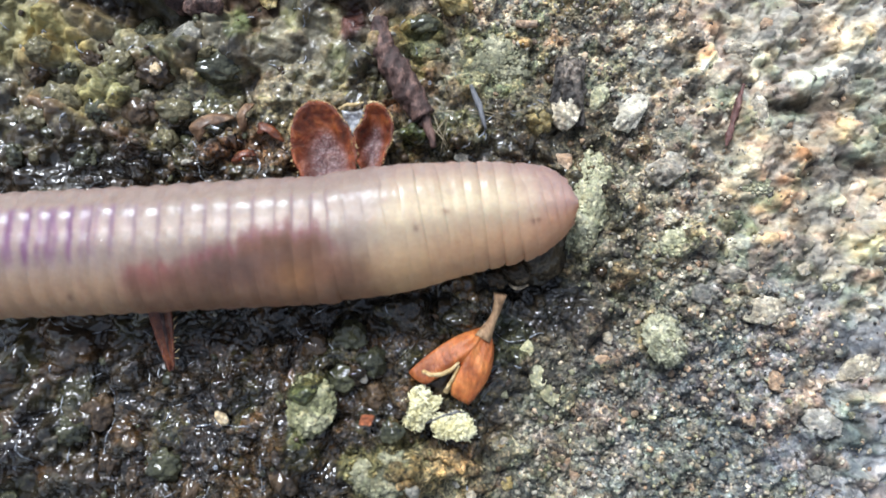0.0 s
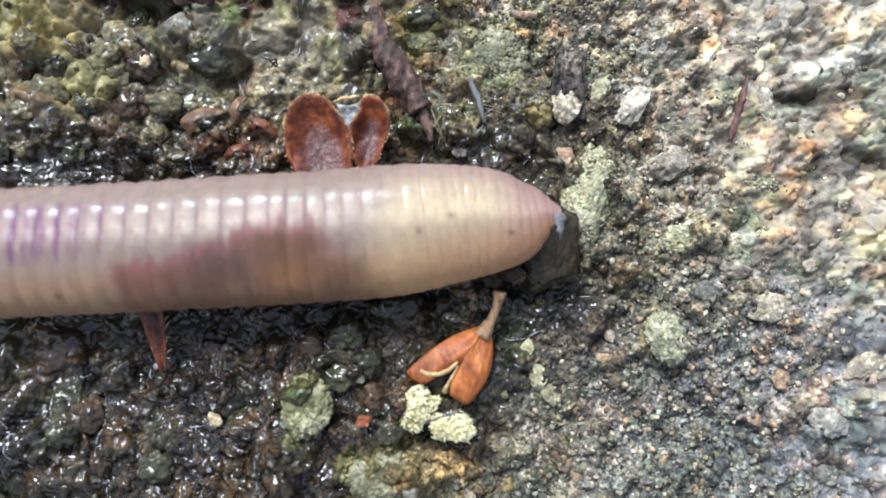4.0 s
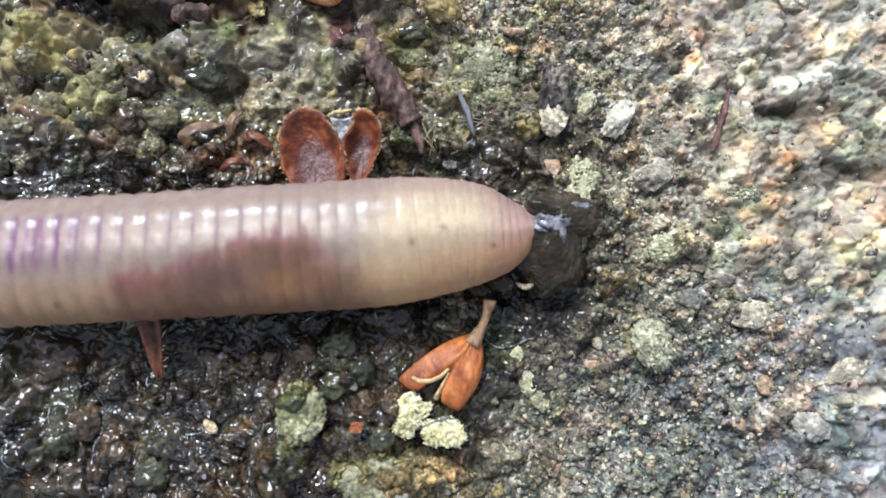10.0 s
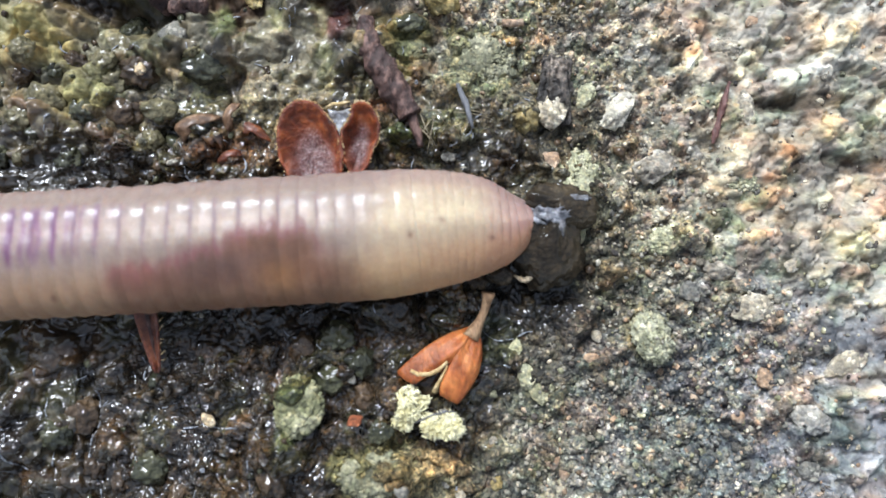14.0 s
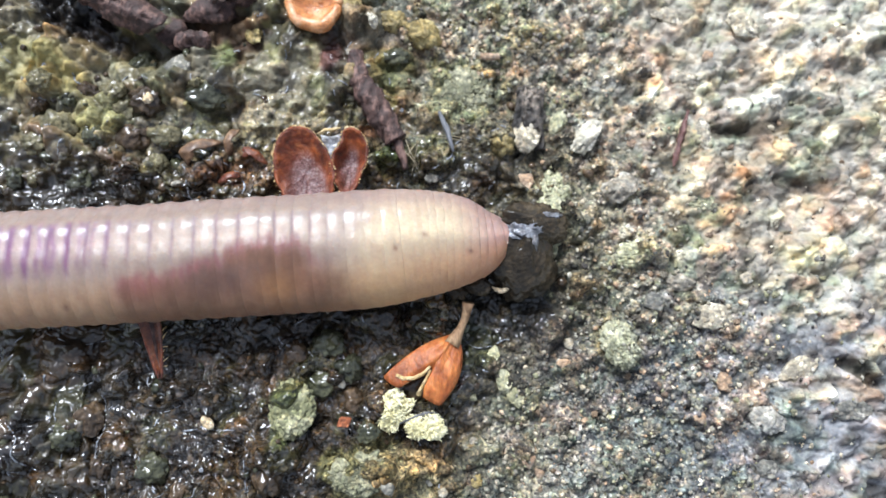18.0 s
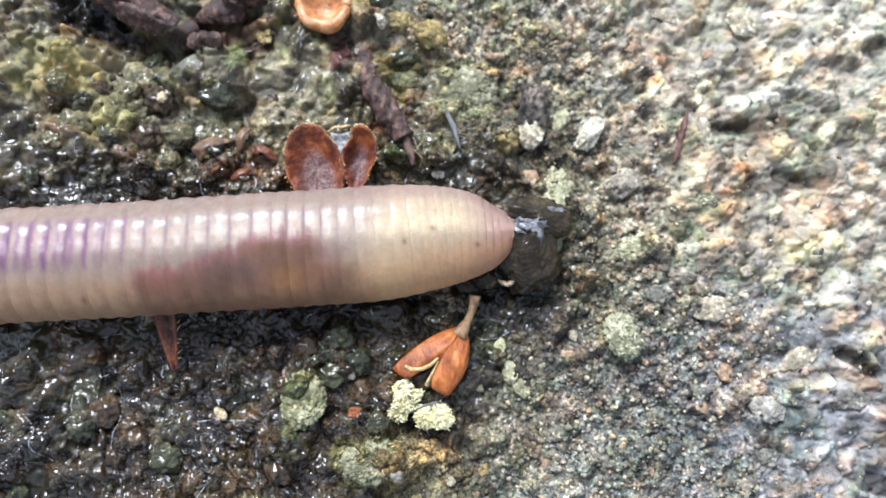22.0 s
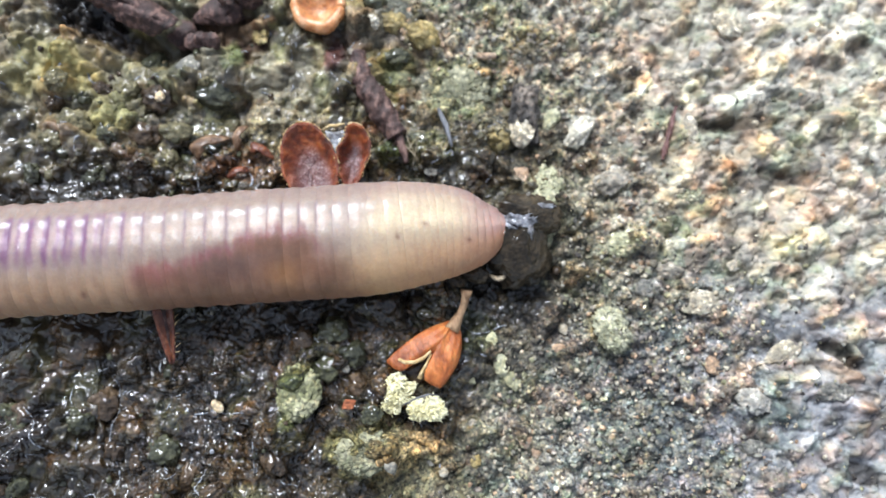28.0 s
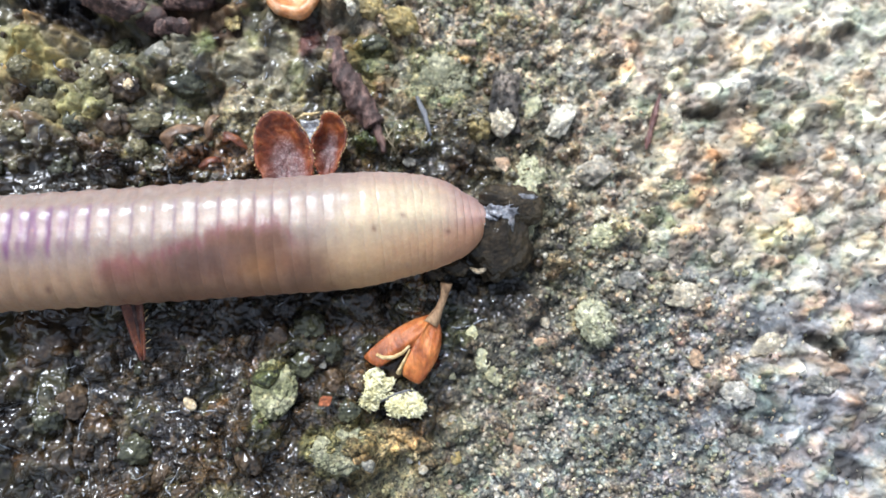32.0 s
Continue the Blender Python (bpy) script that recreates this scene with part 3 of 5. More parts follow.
stain_or_shade(-6.53, 3.53, 2.2, 0.7, 0, RUST, 0.5)
stain_or_shade(9.00, -7.90, 2.6, 2.0, 0, (0.40, 0.41, 0.34), 0.7)
stain_or_shade(5.70, -8.60, 1.7, 1.3, 10, (0.38, 0.38, 0.32), 0.6)
stain_or_shade(4.60, -4.60, 1.3, 1.2, 20, (0.10, 0.095, 0.085), 0.6)
stain_or_shade(-3.41, 8.62, 0.5, 0.9, 0, (0.10, 0.035, 0.035), 0.8)

TINTS = np.array([(1.0, 1.0, 1.0), (1.15, 1.04, 0.9), (0.9, 0.97, 0.9), (1.07, 0.98, 0.95), (0.68, 0.68, 0.7), (1.7, 1.68, 1.62), (1.25, 1.0, 0.84), (0.5, 0.48, 0.47)])


def domes(count, xs, ys, rlo, rhi, high, where, stretch=1.0, turn=0.0, tintmix=0.8, power=2.0, edge=4.0):
    """Rounded grains pressed into the sheet, each with its own tint."""
    ix0, iy0 = 32, 32
    for _ in range(count):
        x, y = rng.uniform(*xs), rng.uniform(*ys)
        u = rng.rand()
        r = rlo + (rhi - rlo) * u ** power
        i, j = int((x - GX[ix0]) / STEP) + ix0, int((y - GY[iy0]) / STEP) + iy0
        keep, tint, hh, bright = rng.rand(), TINTS[rng.choice(8, p=(0.3, 0.16, 0.16, 0.12, 0.12, 0.04, 0.05, 0.05))], rng.uniform(0.6, 1.2), rng.uniform(0.7, 1.35)
        a = radians(turn + rng.uniform(-35, 35))
        if not (0 <= i < len(GX) and 0 <= j < len(GY)) or keep > where(j, i):
            continue
        st = stretch * rng.uniform(0.8, 1.35)
        w = int(r * st / STEP) + 2
        sl = (slice(max(j - w, 0), j + w + 1), slice(max(i - w, 0), i + w + 1))
        dx, dy = X[sl] - x, Y[sl] - y
        p, q = dx * math.cos(a) + dy * math.sin(a), -dx * math.sin(a) + dy * math.cos(a)
        d = (p / (r * st)) ** 2 + (q / r) ** 2
        d = d * (1 + 0.35 * np.sin(3 * np.arctan2(q, p) + x * 9) + 0.2 * np.sin(5 * np.arctan2(q, p) + y * 7))
        inside = d < 1
        Z[sl] += np.where(inside, high * hh * r * np.sqrt(np.clip(1 - d, 0, 1)), -0.10 * r * np.clip(1.5 - d, 0, 0.5))
        m = np.clip((1 - d) * edge, 0, 1)[..., None] * tintmix
        ALBEDO[sl] = ALBEDO[sl] * (1 - m + m * tint * bright)


WORN = np.maximum(smooth(7.5, 15.0, X - 3.0 * smooth(2.0, -4.0, Y) + 0.3 * np.maximum(Y, 0) + 1.5 * fbm(X, Y, 3.0, 3)), smooth(4.0, 8.5, Y + 1.0 * fbm(X, Y, 2.5, 3)) * smooth(3.0, -6.0, X))
WORN = np.maximum(WORN, smooth(-9.0, -15.0, X)) * NEAR
domes(1100, (-22, 10), (-15, 16), 0.25, 0.85, 0.68, lambda j, i: 1 - 0.9 * DRY[j, i], 1.15, 20, 0.6)
domes(3600, (-22, 14), (-15, 16), 0.10, 0.34, 0.5, lambda j, i: (0.12 + 0.73 * DRY[j, i]) * (1 - 0.7 * WORN[j, i]), tintmix=0.65)
domes(9000, (-2, 27), (-15, 16), 0.08, 0.36, 0.62, lambda j, i: DRY[j, i] * (1 - 0.75 * WORN[j, i]), 1.1, tintmix=0.7)
domes(3800, (4, 27), (-15, 16), 0.16, 0.60, 0.30, lambda j, i: WORN[j, i], 1.5, 20, 0.72, edge=1.5)
domes(260, (-22, 3), (3, 16), 0.35, 1.1, 0.40, lambda j, i: WORN[j, i], 1.3, -20, 0.8)
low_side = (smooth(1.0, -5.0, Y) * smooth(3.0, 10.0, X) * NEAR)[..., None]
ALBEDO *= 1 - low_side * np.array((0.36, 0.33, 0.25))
for size, off, wide, tall in ((2.2, 13.0, 0.10, 0.24), (1.2, 31.0, 0.13, 0.15)):
    line = np.exp(-(fbm(X + off + 0.5 * fbm(X, Y, 1.5, 2), Y - off, size, 2, 0.4) / wide) ** 2)
    Z += tall * line * smooth(0.45, 0.85, WET) * NEAR * smooth(-0.2, 0.2, fbm(X, Y + off, 4.0, 2))
HIGH = upper[..., None]
ALBEDO *= ((np.array((0.68, 0.65, 0.54)) * (1 - HIGH) + np.array((0.98, 1.05, 1.10)) * HIGH) * (1 - DRY[..., None]) + np.array((0.80, 0.83, 0.89)) * DRY[..., None])
np.clip(ALBEDO, 0.006, 0.8, out=ALBEDO)


def ground_z(x, y):
    i, j = int(np.searchsorted(GX, x)), int(np.searchsorted(GY, y))
    return float(Z[max(j - 2, 0):j + 2, max(i - 2, 0):i + 2].mean())


def grid_mesh(name, x, y, z):
    ny, nx = x.shape
    me = bpy.data.meshes.new(name)
    me.vertices.add(nx * ny)
    me.vertices.foreach_set("co", (np.stack([x, y, z], -1).reshape(-1) * MM).astype(np.float32))
    k = np.arange(nx * ny).reshape(ny, nx)
    quads = np.stack([k[:-1, :-1], k[:-1, 1:], k[1:, 1:], k[1:, :-1]], -1).reshape(-1)
    n = len(quads) // 4
    me.loops.add(len(quads))
    me.loops.foreach_set("vertex_index", quads.astype(np.int32))
    me.polygons.add(n)
    me.polygons.foreach_set("loop_start", np.arange(0, 4 * n, 4, dtype=np.int32))
    me.polygons.foreach_set("use_smooth", np.ones(n, dtype=bool))
    me.update(calc_edges=True)
    return me


def colour_layer(me, name, rgb):
    layer = me.color_attributes.new(name, "FLOAT_COLOR", "POINT")
    layer.data.foreach_set("color", np.concatenate([rgb, np.ones(rgb.shape[:-1] + (1,))], -1).astype(np.float32).reshape(-1))


ground_me = grid_mesh("ground", X, Y, Z)
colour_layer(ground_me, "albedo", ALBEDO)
colour_layer(ground_me, "wet", np.repeat(WET[..., None], 3, -1))
colour_layer(ground_me, "worn", np.repeat(WORN[..., None], 3, -1))
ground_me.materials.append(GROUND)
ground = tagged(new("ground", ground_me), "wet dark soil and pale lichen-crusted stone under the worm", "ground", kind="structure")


# ---- the worm: rings that slide on one another ----
AXIS = [(-60.0, -6.0), (-40.0, -2.6), (-26.0, -1.15), (-15.61, -0.51), (-10.63, -0.27), (-5.65, 0.01), (-2.7, 0.18), (-1.5, 0.28), (-0.34, 0.41), (0.47, 0.49), (1.28, 0.55), (2.0, 0.58), (2.6, 0.60), (3.1, 0.65), (3.55, 0.78), (5.5, 0.92)]
TAIL_R = [(-60.0, 1.2), (-55.0, 2.0), (-48.0, 2.24), (-15.0, 2.25), (-7.5, 2.28), (-1.5, 2.30), (-0.34, 2.21), (0.47, 2.10), (1.28, 1.95), (2.0, 1.77), (2.6, 1.50), (3.1, 1.18), (3.5, 0.86), (3.85, 0.52), (4.1, 0.24)]
# how far each ring of the tail stands out at the start, against its later place
REACH = [(-60.0, 0.0), (-4.0, 0.0), (0.33, -0.28), (1.0, 0.12), (1.7, 0.80), (2.25, 1.12), (2.95, 1.26), (3.4, 1.10), (3.72, 0.95), (4.1, 0.73)]


def along(table, x):
    xs, ys = zip(*table)
    return float(np.interp(x, xs, ys))


def ease(lo, hi, x):
    t = min(1.0, max(0.0, (x - lo) / (hi - lo)))
    return t * t * (3 - 2 * t)


def skin_colour(x, c, groove):
    """Colour at x along the body and c across it (-1 the far flank in the light, 1 the near one in shade)."""
    base_c = np.array((0.250, 0.189, 0.156))
    tail = ease(-3.2, -1.2, x + 1.2 * (c - 0.2))
    base_c = base_c * (1 - tail) + np.array((0.362, 0.272, 0.187)) * tail
    tip = ease(1.4, 3.4, x + 0.6 * max(c, 0) + 0.5 * ease(-0.6, -0.95, c))
    base_c = base_c * (1 - tip) + np.array((0.335, 0.200, 0.165)) * tip
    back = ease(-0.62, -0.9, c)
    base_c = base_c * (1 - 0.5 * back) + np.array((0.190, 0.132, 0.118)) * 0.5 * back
    # whitish shine along the top, painted into the skin colour
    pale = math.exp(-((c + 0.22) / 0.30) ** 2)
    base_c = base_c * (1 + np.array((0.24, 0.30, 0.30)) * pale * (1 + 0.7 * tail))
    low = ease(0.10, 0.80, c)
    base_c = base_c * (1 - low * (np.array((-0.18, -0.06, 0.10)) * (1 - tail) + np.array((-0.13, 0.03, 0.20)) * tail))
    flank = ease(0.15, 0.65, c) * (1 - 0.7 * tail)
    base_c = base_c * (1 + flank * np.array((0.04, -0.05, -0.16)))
    # violet sheen of the fore part, painted into the skin as stripes
    vi = ease(-9.8, -13.5, x + 1.5 * c) * ease(-0.75, -0.55, c) * ease(0.38, 0.0, c)
    stripe = 0.5 + 0.5 * math.sin(x * 13.0 + 2.0 * noise.noise(Vector((x, c * 3, 0))))
    vi = min(0.85, vi * (0.20 + 0.5 * stripe ** 2 + 0.5 * ease(0.35, 0.75, groove)))
    base_c = base_c * (1 - vi) + np.array((0.150, 0.064, 0.130)) * vi
    # thin violet creases between the middle rings
    crease = 0.45 * ease(0.45, 0.8, groove) * ease(-1.5, -5.0, x) * ease(-0.72, -0.58, c) * ease(0.25, -0.15, c)
    base_c = base_c * (1 - crease) + np.array((0.160, 0.085, 0.130)) * crease
    # a row of pale pads below the glossy line, own colour plus painted sheen
    pad = ease(-0.50, -0.40, c) * ease(-0.14, -0.24, c + 0.05 * math.sin(groove * 3.1)) * ease(0.75, 0.45, groove) * ease(-1.0, -4.0, x)
    base_c = base_c * (1 + 0.30 * pad)
    # orange flush low on the tail, lilac towards its end
    flush = ease(-1.5, 1.5, x) * ease(0.0, 0.7, c)
    base_c = base_c * (1 - 0.65 * flush) + np.array((0.400, 0.225, 0.132)) * 0.65 * flush
    lilac = max(ease(0.8, 3.2, x) * ease(0.25, -0.45, c), 0.9 * ease(-3.0, 0.0, x) * ease(-0.45, -0.75, c))
    base_c = base_c * (1 - 0.45 * lilac) + np.array((0.275, 0.195, 0.180)) * 0.45 * lilac
    # dark gut showing through the side
    n = noise.fractal(Vector((x * 0.9, c * 2.0, 3.1)), 1.0, 2.0, 4)
    stripes = 0.10 * noise.noise(Vector((x * 4.0, c * 0.8, 9.0)))
    top = stripes + along([(-11.0, 0.55), (-10.4, 0.30), (-9.0, 0.22), (-7.0, 0.03), (-6.4, -0.18), (-5.2, -0.22), (-4.2, -0.16), (-3.4, 0.10), (-2.6, 0.42), (-1.8, 0.75), (-0.8, 1.0)], x) + 0.16 * n
    blur = 0.35 * ease(-4.6, -3.0, x)
    g = ease(top - 0.12 - 0.5 * blur, top + 0.28 + blur, c) * ease(-11.6, -10.0, x) * ease(-0.5, -2.4, x)
    deep = ease(-9.8, -7.6, x) * ease(-4.2, -6.5, x) * ease(0.08, 0.3, c) * ease(0.85, 0.45, c)
    g = g * (1 - 0.22 * ease(0.55, 0.9, c))
    gut = np.array((0.165, 0.084, 0.056)) * (1 + 0.35 * n + 1.2 * stripes) * (1 - 0.45 * deep) + np.array((0.085, 0.056, 0.058)) * 0.45 * deep
    out = base_c * (1 - 0.92 * g) + gut * 0.80 * g
    rim = math.exp(-((c - top - 0.08) / 0.12) ** 2) * ease(-11.3, -10.0, x) * ease(-2.6, -4.4, x)
    dash = 0.46 + 0.34 * noise.noise(Vector((x * 5.5, c * 1.5, 2.0)))
    out = out * (1 - dash * rim) + np.array((0.170, 0.048, 0.062)) * dash * rim
    fill = math.exp(-((x + 5.0) / 0.80) ** 2 - ((c - 0.62) / 0.24) ** 2)
    out = out * (1 - 0.5 * fill) + np.array((0.335, 0.165, 0.070)) * 0.5 * fill
    pink = math.exp(-((x + 9.9) / 0.8) ** 2 - ((c - 0.45) / 0.22) ** 2)
    out = out * (1 - 0.4 * pink) + np.array((0.241, 0.098, 0.085)) * 0.4 * pink
    for sx, sc, sr in ((2.2, 0.33, 0.10), (-0.6, 0.12, 0.09), (0.5, -0.05, 0.08), (-12.6, 0.72, 0.09)):
        d = math.exp(-((x - sx) / sr) ** 2 - ((c - sc) / (sr / 2)) ** 2)
        out = out * (1 - 0.75 * d) + np.array((0.135, 0.062, 0.047)) * 0.75 * d
    return out


worm = tagged(base("earthworm", 0, 0, 0), "pale pinkish ringed earthworm lying on wet soil, dark gut showing through", "earthworm")


def ring_mesh(x, length, r0, r1, folds, tip):
    """One body ring round its own centre, with shallow folds between its creases."""
    bm = bmesh.new()
    layer = bm.verts.layers.float_color.new("skin")
    near = x > -24
    rows, sides, n = [], 96 if near else 40, (25 if folds > 1.5 else 17) if near else 9
    ridge = (1 - 0.35 * ease(-7.0, -1.0, x)) * (1 + 0.5 * noise.noise(Vector((x * 1.9, 7.0, 0.0))))
    wet = 1 - 0.15 * ease(-5.0, -1.0, x) - 0.20 * ease(0.5, 3.0, x)
    turns = [2 * math.pi * s / sides for s in range(sides)]
    for u in (-1.03, *(-1 + 2 * k / (n - 1) for k in range(n)), 1.03):
        r = r0 + (r1 - r0) * (u + 1) / 2
        r *= 1 - (0.050 - 0.022 * ease(-4.0, -2.0, x) + 0.012 * ease(0.0, 0.6, x)) * abs(u) ** (2 + ease(-9.0, -5.0, x) * ease(0.0, -3.0, x)) - (0.16 if abs(u) > 1.01 else 0)
        r *= 1 + folds * 0.007 * math.cos(u * math.pi * (4.0 if folds > 1.5 else 2.6))
        row = []
        for a in turns:
            ca, sa = math.cos(a), math.sin(a)
            wob = 1 + 0.006 * noise.noise(Vector((x * 1.7 + u * 0.6, ca * 2.5, sa * 2.5)))
            wob *= 1 + 0.024 * ridge * ease(0.35, -0.05, -ca) * math.cos(10 * a + radians(170) + 0.8 * noise.noise(Vector((x * 3.3, 1.0, 4.0))))
            v = bm.verts.new((u * length / 2, r * wob * ca, 0.72 * r * wob * sa))
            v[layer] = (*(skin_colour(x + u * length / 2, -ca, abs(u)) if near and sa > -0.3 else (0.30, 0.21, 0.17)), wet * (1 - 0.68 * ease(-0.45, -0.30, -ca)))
            row.append(v)
        rows.append(row)
    for a, b in zip(rows, rows[1:]):
        for s in range(sides):
            bm.faces.new((a[s], a[(s + 1) % sides], b[(s + 1) % sides], b[s]))
    for row, u, order in ((rows[0], -1.03, -1), (rows[-1], 1.03, 1)):
        mid = bm.verts.new((u * length / 2 * (1.10 if tip else 1.0), 0, 0))
        mid[layer] = (0.25, 0.14, 0.12, wet)
        for s in range(sides):
            bm.faces.new((row[s], row[(s + 1) % sides], mid)[::order])
    bmesh.ops.recalc_face_normals(bm, faces=bm.faces)
    return bm


def axis_pose(x, reach):
    """The pose of a ring whose later place is x, stretched out by reach (1 at the start, 0 later)."""
    xx = x + along(REACH, x) * reach
    y, slope = along(AXIS, xx), (along(AXIS, xx + 0.6) - along(AXIS, xx - 0.6)) / 1.2
    r = along(TAIL_R, x)
    z = 0.30 * r + 1.32
    lift = min(1.0, max(0.0, (xx + 5.0) / 9.5)) * reach
    return at(xx, y + 0.64 * lift, z + 0.15 * lift, 0, -5 * lift, math.degrees(math.atan(slope)) + 5 * reach * smooth(-5.0, -3.0, xx))


RINGS = []
ring_x, last_gap = -59.5, 0.72
while ring_x < 4.04:
    gap = 0.72 if ring_x < -12 else 0.80 if ring_x < -6 else 0.62 if ring_x < 0.3 else 0.30 if ring_x < 3.0 else 0.20
    gap *= 1 + 0.14 * noise.noise(Vector((ring_x * 2.7, 0.0, 5.0)))
    length = max(gap, last_gap) * (1.3 if ring_x < -2 else 1.5 if ring_x < -0.3 else 2.1 if ring_x < 3 else 2.2)
    tip = ring_x + gap >= 4.04
    r0, r1 = along(TAIL_R, ring_x - length / 2), along(TAIL_R, min(ring_x + length / 2, 4.1))
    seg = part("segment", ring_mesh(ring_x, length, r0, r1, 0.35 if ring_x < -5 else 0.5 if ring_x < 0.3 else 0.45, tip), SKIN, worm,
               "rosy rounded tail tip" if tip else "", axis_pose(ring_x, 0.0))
    RINGS.append((seg, ring_x))
    ring_x, last_gap = ring_x + gap, gap


# ---- the wet cast that leaves the tail ----
cast = tagged(base("worm_cast", 0, 0, 0), "dark wet lump of soil pushed out of the worm's tail", "worm cast")
CAST_PARTS = []
# pale slime patches; the last one stands for a glint along the ridge
SPOTS = ((4.10, 0.95, 0.70, 0.42), (4.60, 0.95, 0.55, 0.40), (4.75, 0.50, 0.25, 0.40), (5.50, 1.62, 0.5, 0.18))
# each piece: its size, and where it lies at the start, before the push and after it
for nm, lab, dims, seed, lean, start, before, now in (
        ("clod", "dark brown wet clod", (1.42, 1.75, 1.15), 3.0, 0, (3.42, 0.20, 0.70), (3.72, -0.12, 0.75), (4.42, 0.02, 1.00)),
        ("clod", "brown upper crust of the clod", (1.45, 0.95, 0.80), 5.0, 4, (2.90, 0.10, 0.85), (3.45, 0.15, 0.90), (4.85, 1.22, 1.35)),
        ("clod", "dark wet crumb under the tail", (0.55, 0.45, 0.45), 11.0, 0, (2.75, -0.98, 1.25), (2.62, -1.08, 1.20), (2.56, -1.10, 1.15)),
        ("clod", "dark wet crumb under the tail", (0.42, 0.36, 0.35), 12.0, 0, (2.10, -1.18, 1.10), (1.95, -1.26, 1.05), (1.80, -1.28, 1.00))):
    bm = lump(*dims, 0.30, seed, 5, size=1.5, facets=0.6)
    ob = part(nm, bm, CAST, cast, lab, at(*now, 0, 0, lean))
    CAST_PARTS.append((ob, start, before, now, lean))
    if seed > 10:
        continue
    # a film of slime that follows the clod's upper side
    bm = lump(*dims, 0.30, seed, 5, size=1.5, facets=0.6)
    bm.normal_update()
    turn = at(*now, 0, 0, lean)
    keep = set()
    for v in bm.verts:
        w = turn @ (v.co * MM) / MM
        if v.normal.z > 0.02 and any(math.hypot((w.x - sx) / rx, (w.y - sy) / ry) + 0.3 * noise.noise(v.co * 3.1) + 0.4 * noise.noise(v.co * 8.0) < 0.85 for sx, sy, rx, ry in SPOTS):
            keep.add(v)
    bmesh.ops.delete(bm, geom=[v for v in bm.verts if v not in keep], context="VERTS")
    for v in bm.verts:
        v.co += v.normal * (0.03 + 0.03 * noise.noise(v.co * 9.0))
    if bm.faces:
        CAST_PARTS.append((part("slime_film", thicken(bm, 0.03), SLIME, cast, "bluish white film of slime on the clod", turn), start, before, now, lean))
    else:
        bm.free()
# lip of slime whose pale colour also paints in a glint
lip = [(3.15 + 0.10 * k - 4.5, -1.02 - 0.30 * math.sin(0.5 + 0.29 * k) + 0.28, 0.10 + 0.05 * math.sin(k)) for k in range(9)]
CAST_PARTS.append((part("slime_lip", tube(lip, (0.03, 0.06, 0.09, 0.10, 0.09, 0.10, 0.08, 0.06, 0.03), 10, rough=0.5), SEED, cast, "pale lip of slime and glint under the clod", at(4.50, -0.28, 1.05)), (4.05, -0.75, 0.35), (4.40, -0.62, 0.45), (4.50, -0.28, 1.05), 0))


# ---- loose things lying on the ground ----
def rock(x, y, rx, ry, rz, turn, mat, seed, label, sink=0.35, facets=0.7, category="pebble", name="pebble", group=""):
    ob = link(name, lump(rx, ry, rz, 0.42, seed, 4 if max(rx, ry) > 0.35 else 3, facets=facets, size=1.3), mat, None, "", at(x, y, ground_z(x, y) + rz * (1 - 2 * sink) * 0.5, 0, 0, turn))
    return tagged(ob, label, category, group)


def crust(x, y, rx, ry, high, mat, seed, label, turn=0.0, count=60, grain_r=0.16, rough=0.34):
    """A cushion of lichen with granules on it."""
    rx, ry = rx * 0.8, ry * 0.8
    bm = lump(rx, ry, high * 0.45, rough, seed, 5, size=2.6)
    r = random.Random(seed)
    for k in range(count):
        a, d = r.uniform(0, 2 * math.pi), math.sqrt(r.random()) * 0.95
        s = grain_r * r.uniform(0.3, 0.8)
        lump(s, s * r.uniform(0.7, 1.2), s * 0.8, 0.3, seed + k, 1, bm, (rx * d * math.cos(a), ry * d * math.sin(a), high * 0.45 * math.sqrt(max(0, 1 - d * d)) * 0.95))
    ob = link("lichen_patch", bm, mat, None, "", at(x, y, ground_z(x, y) - high * 0.15, 0, 0, turn))
    return tagged(ob, label, "lichen")


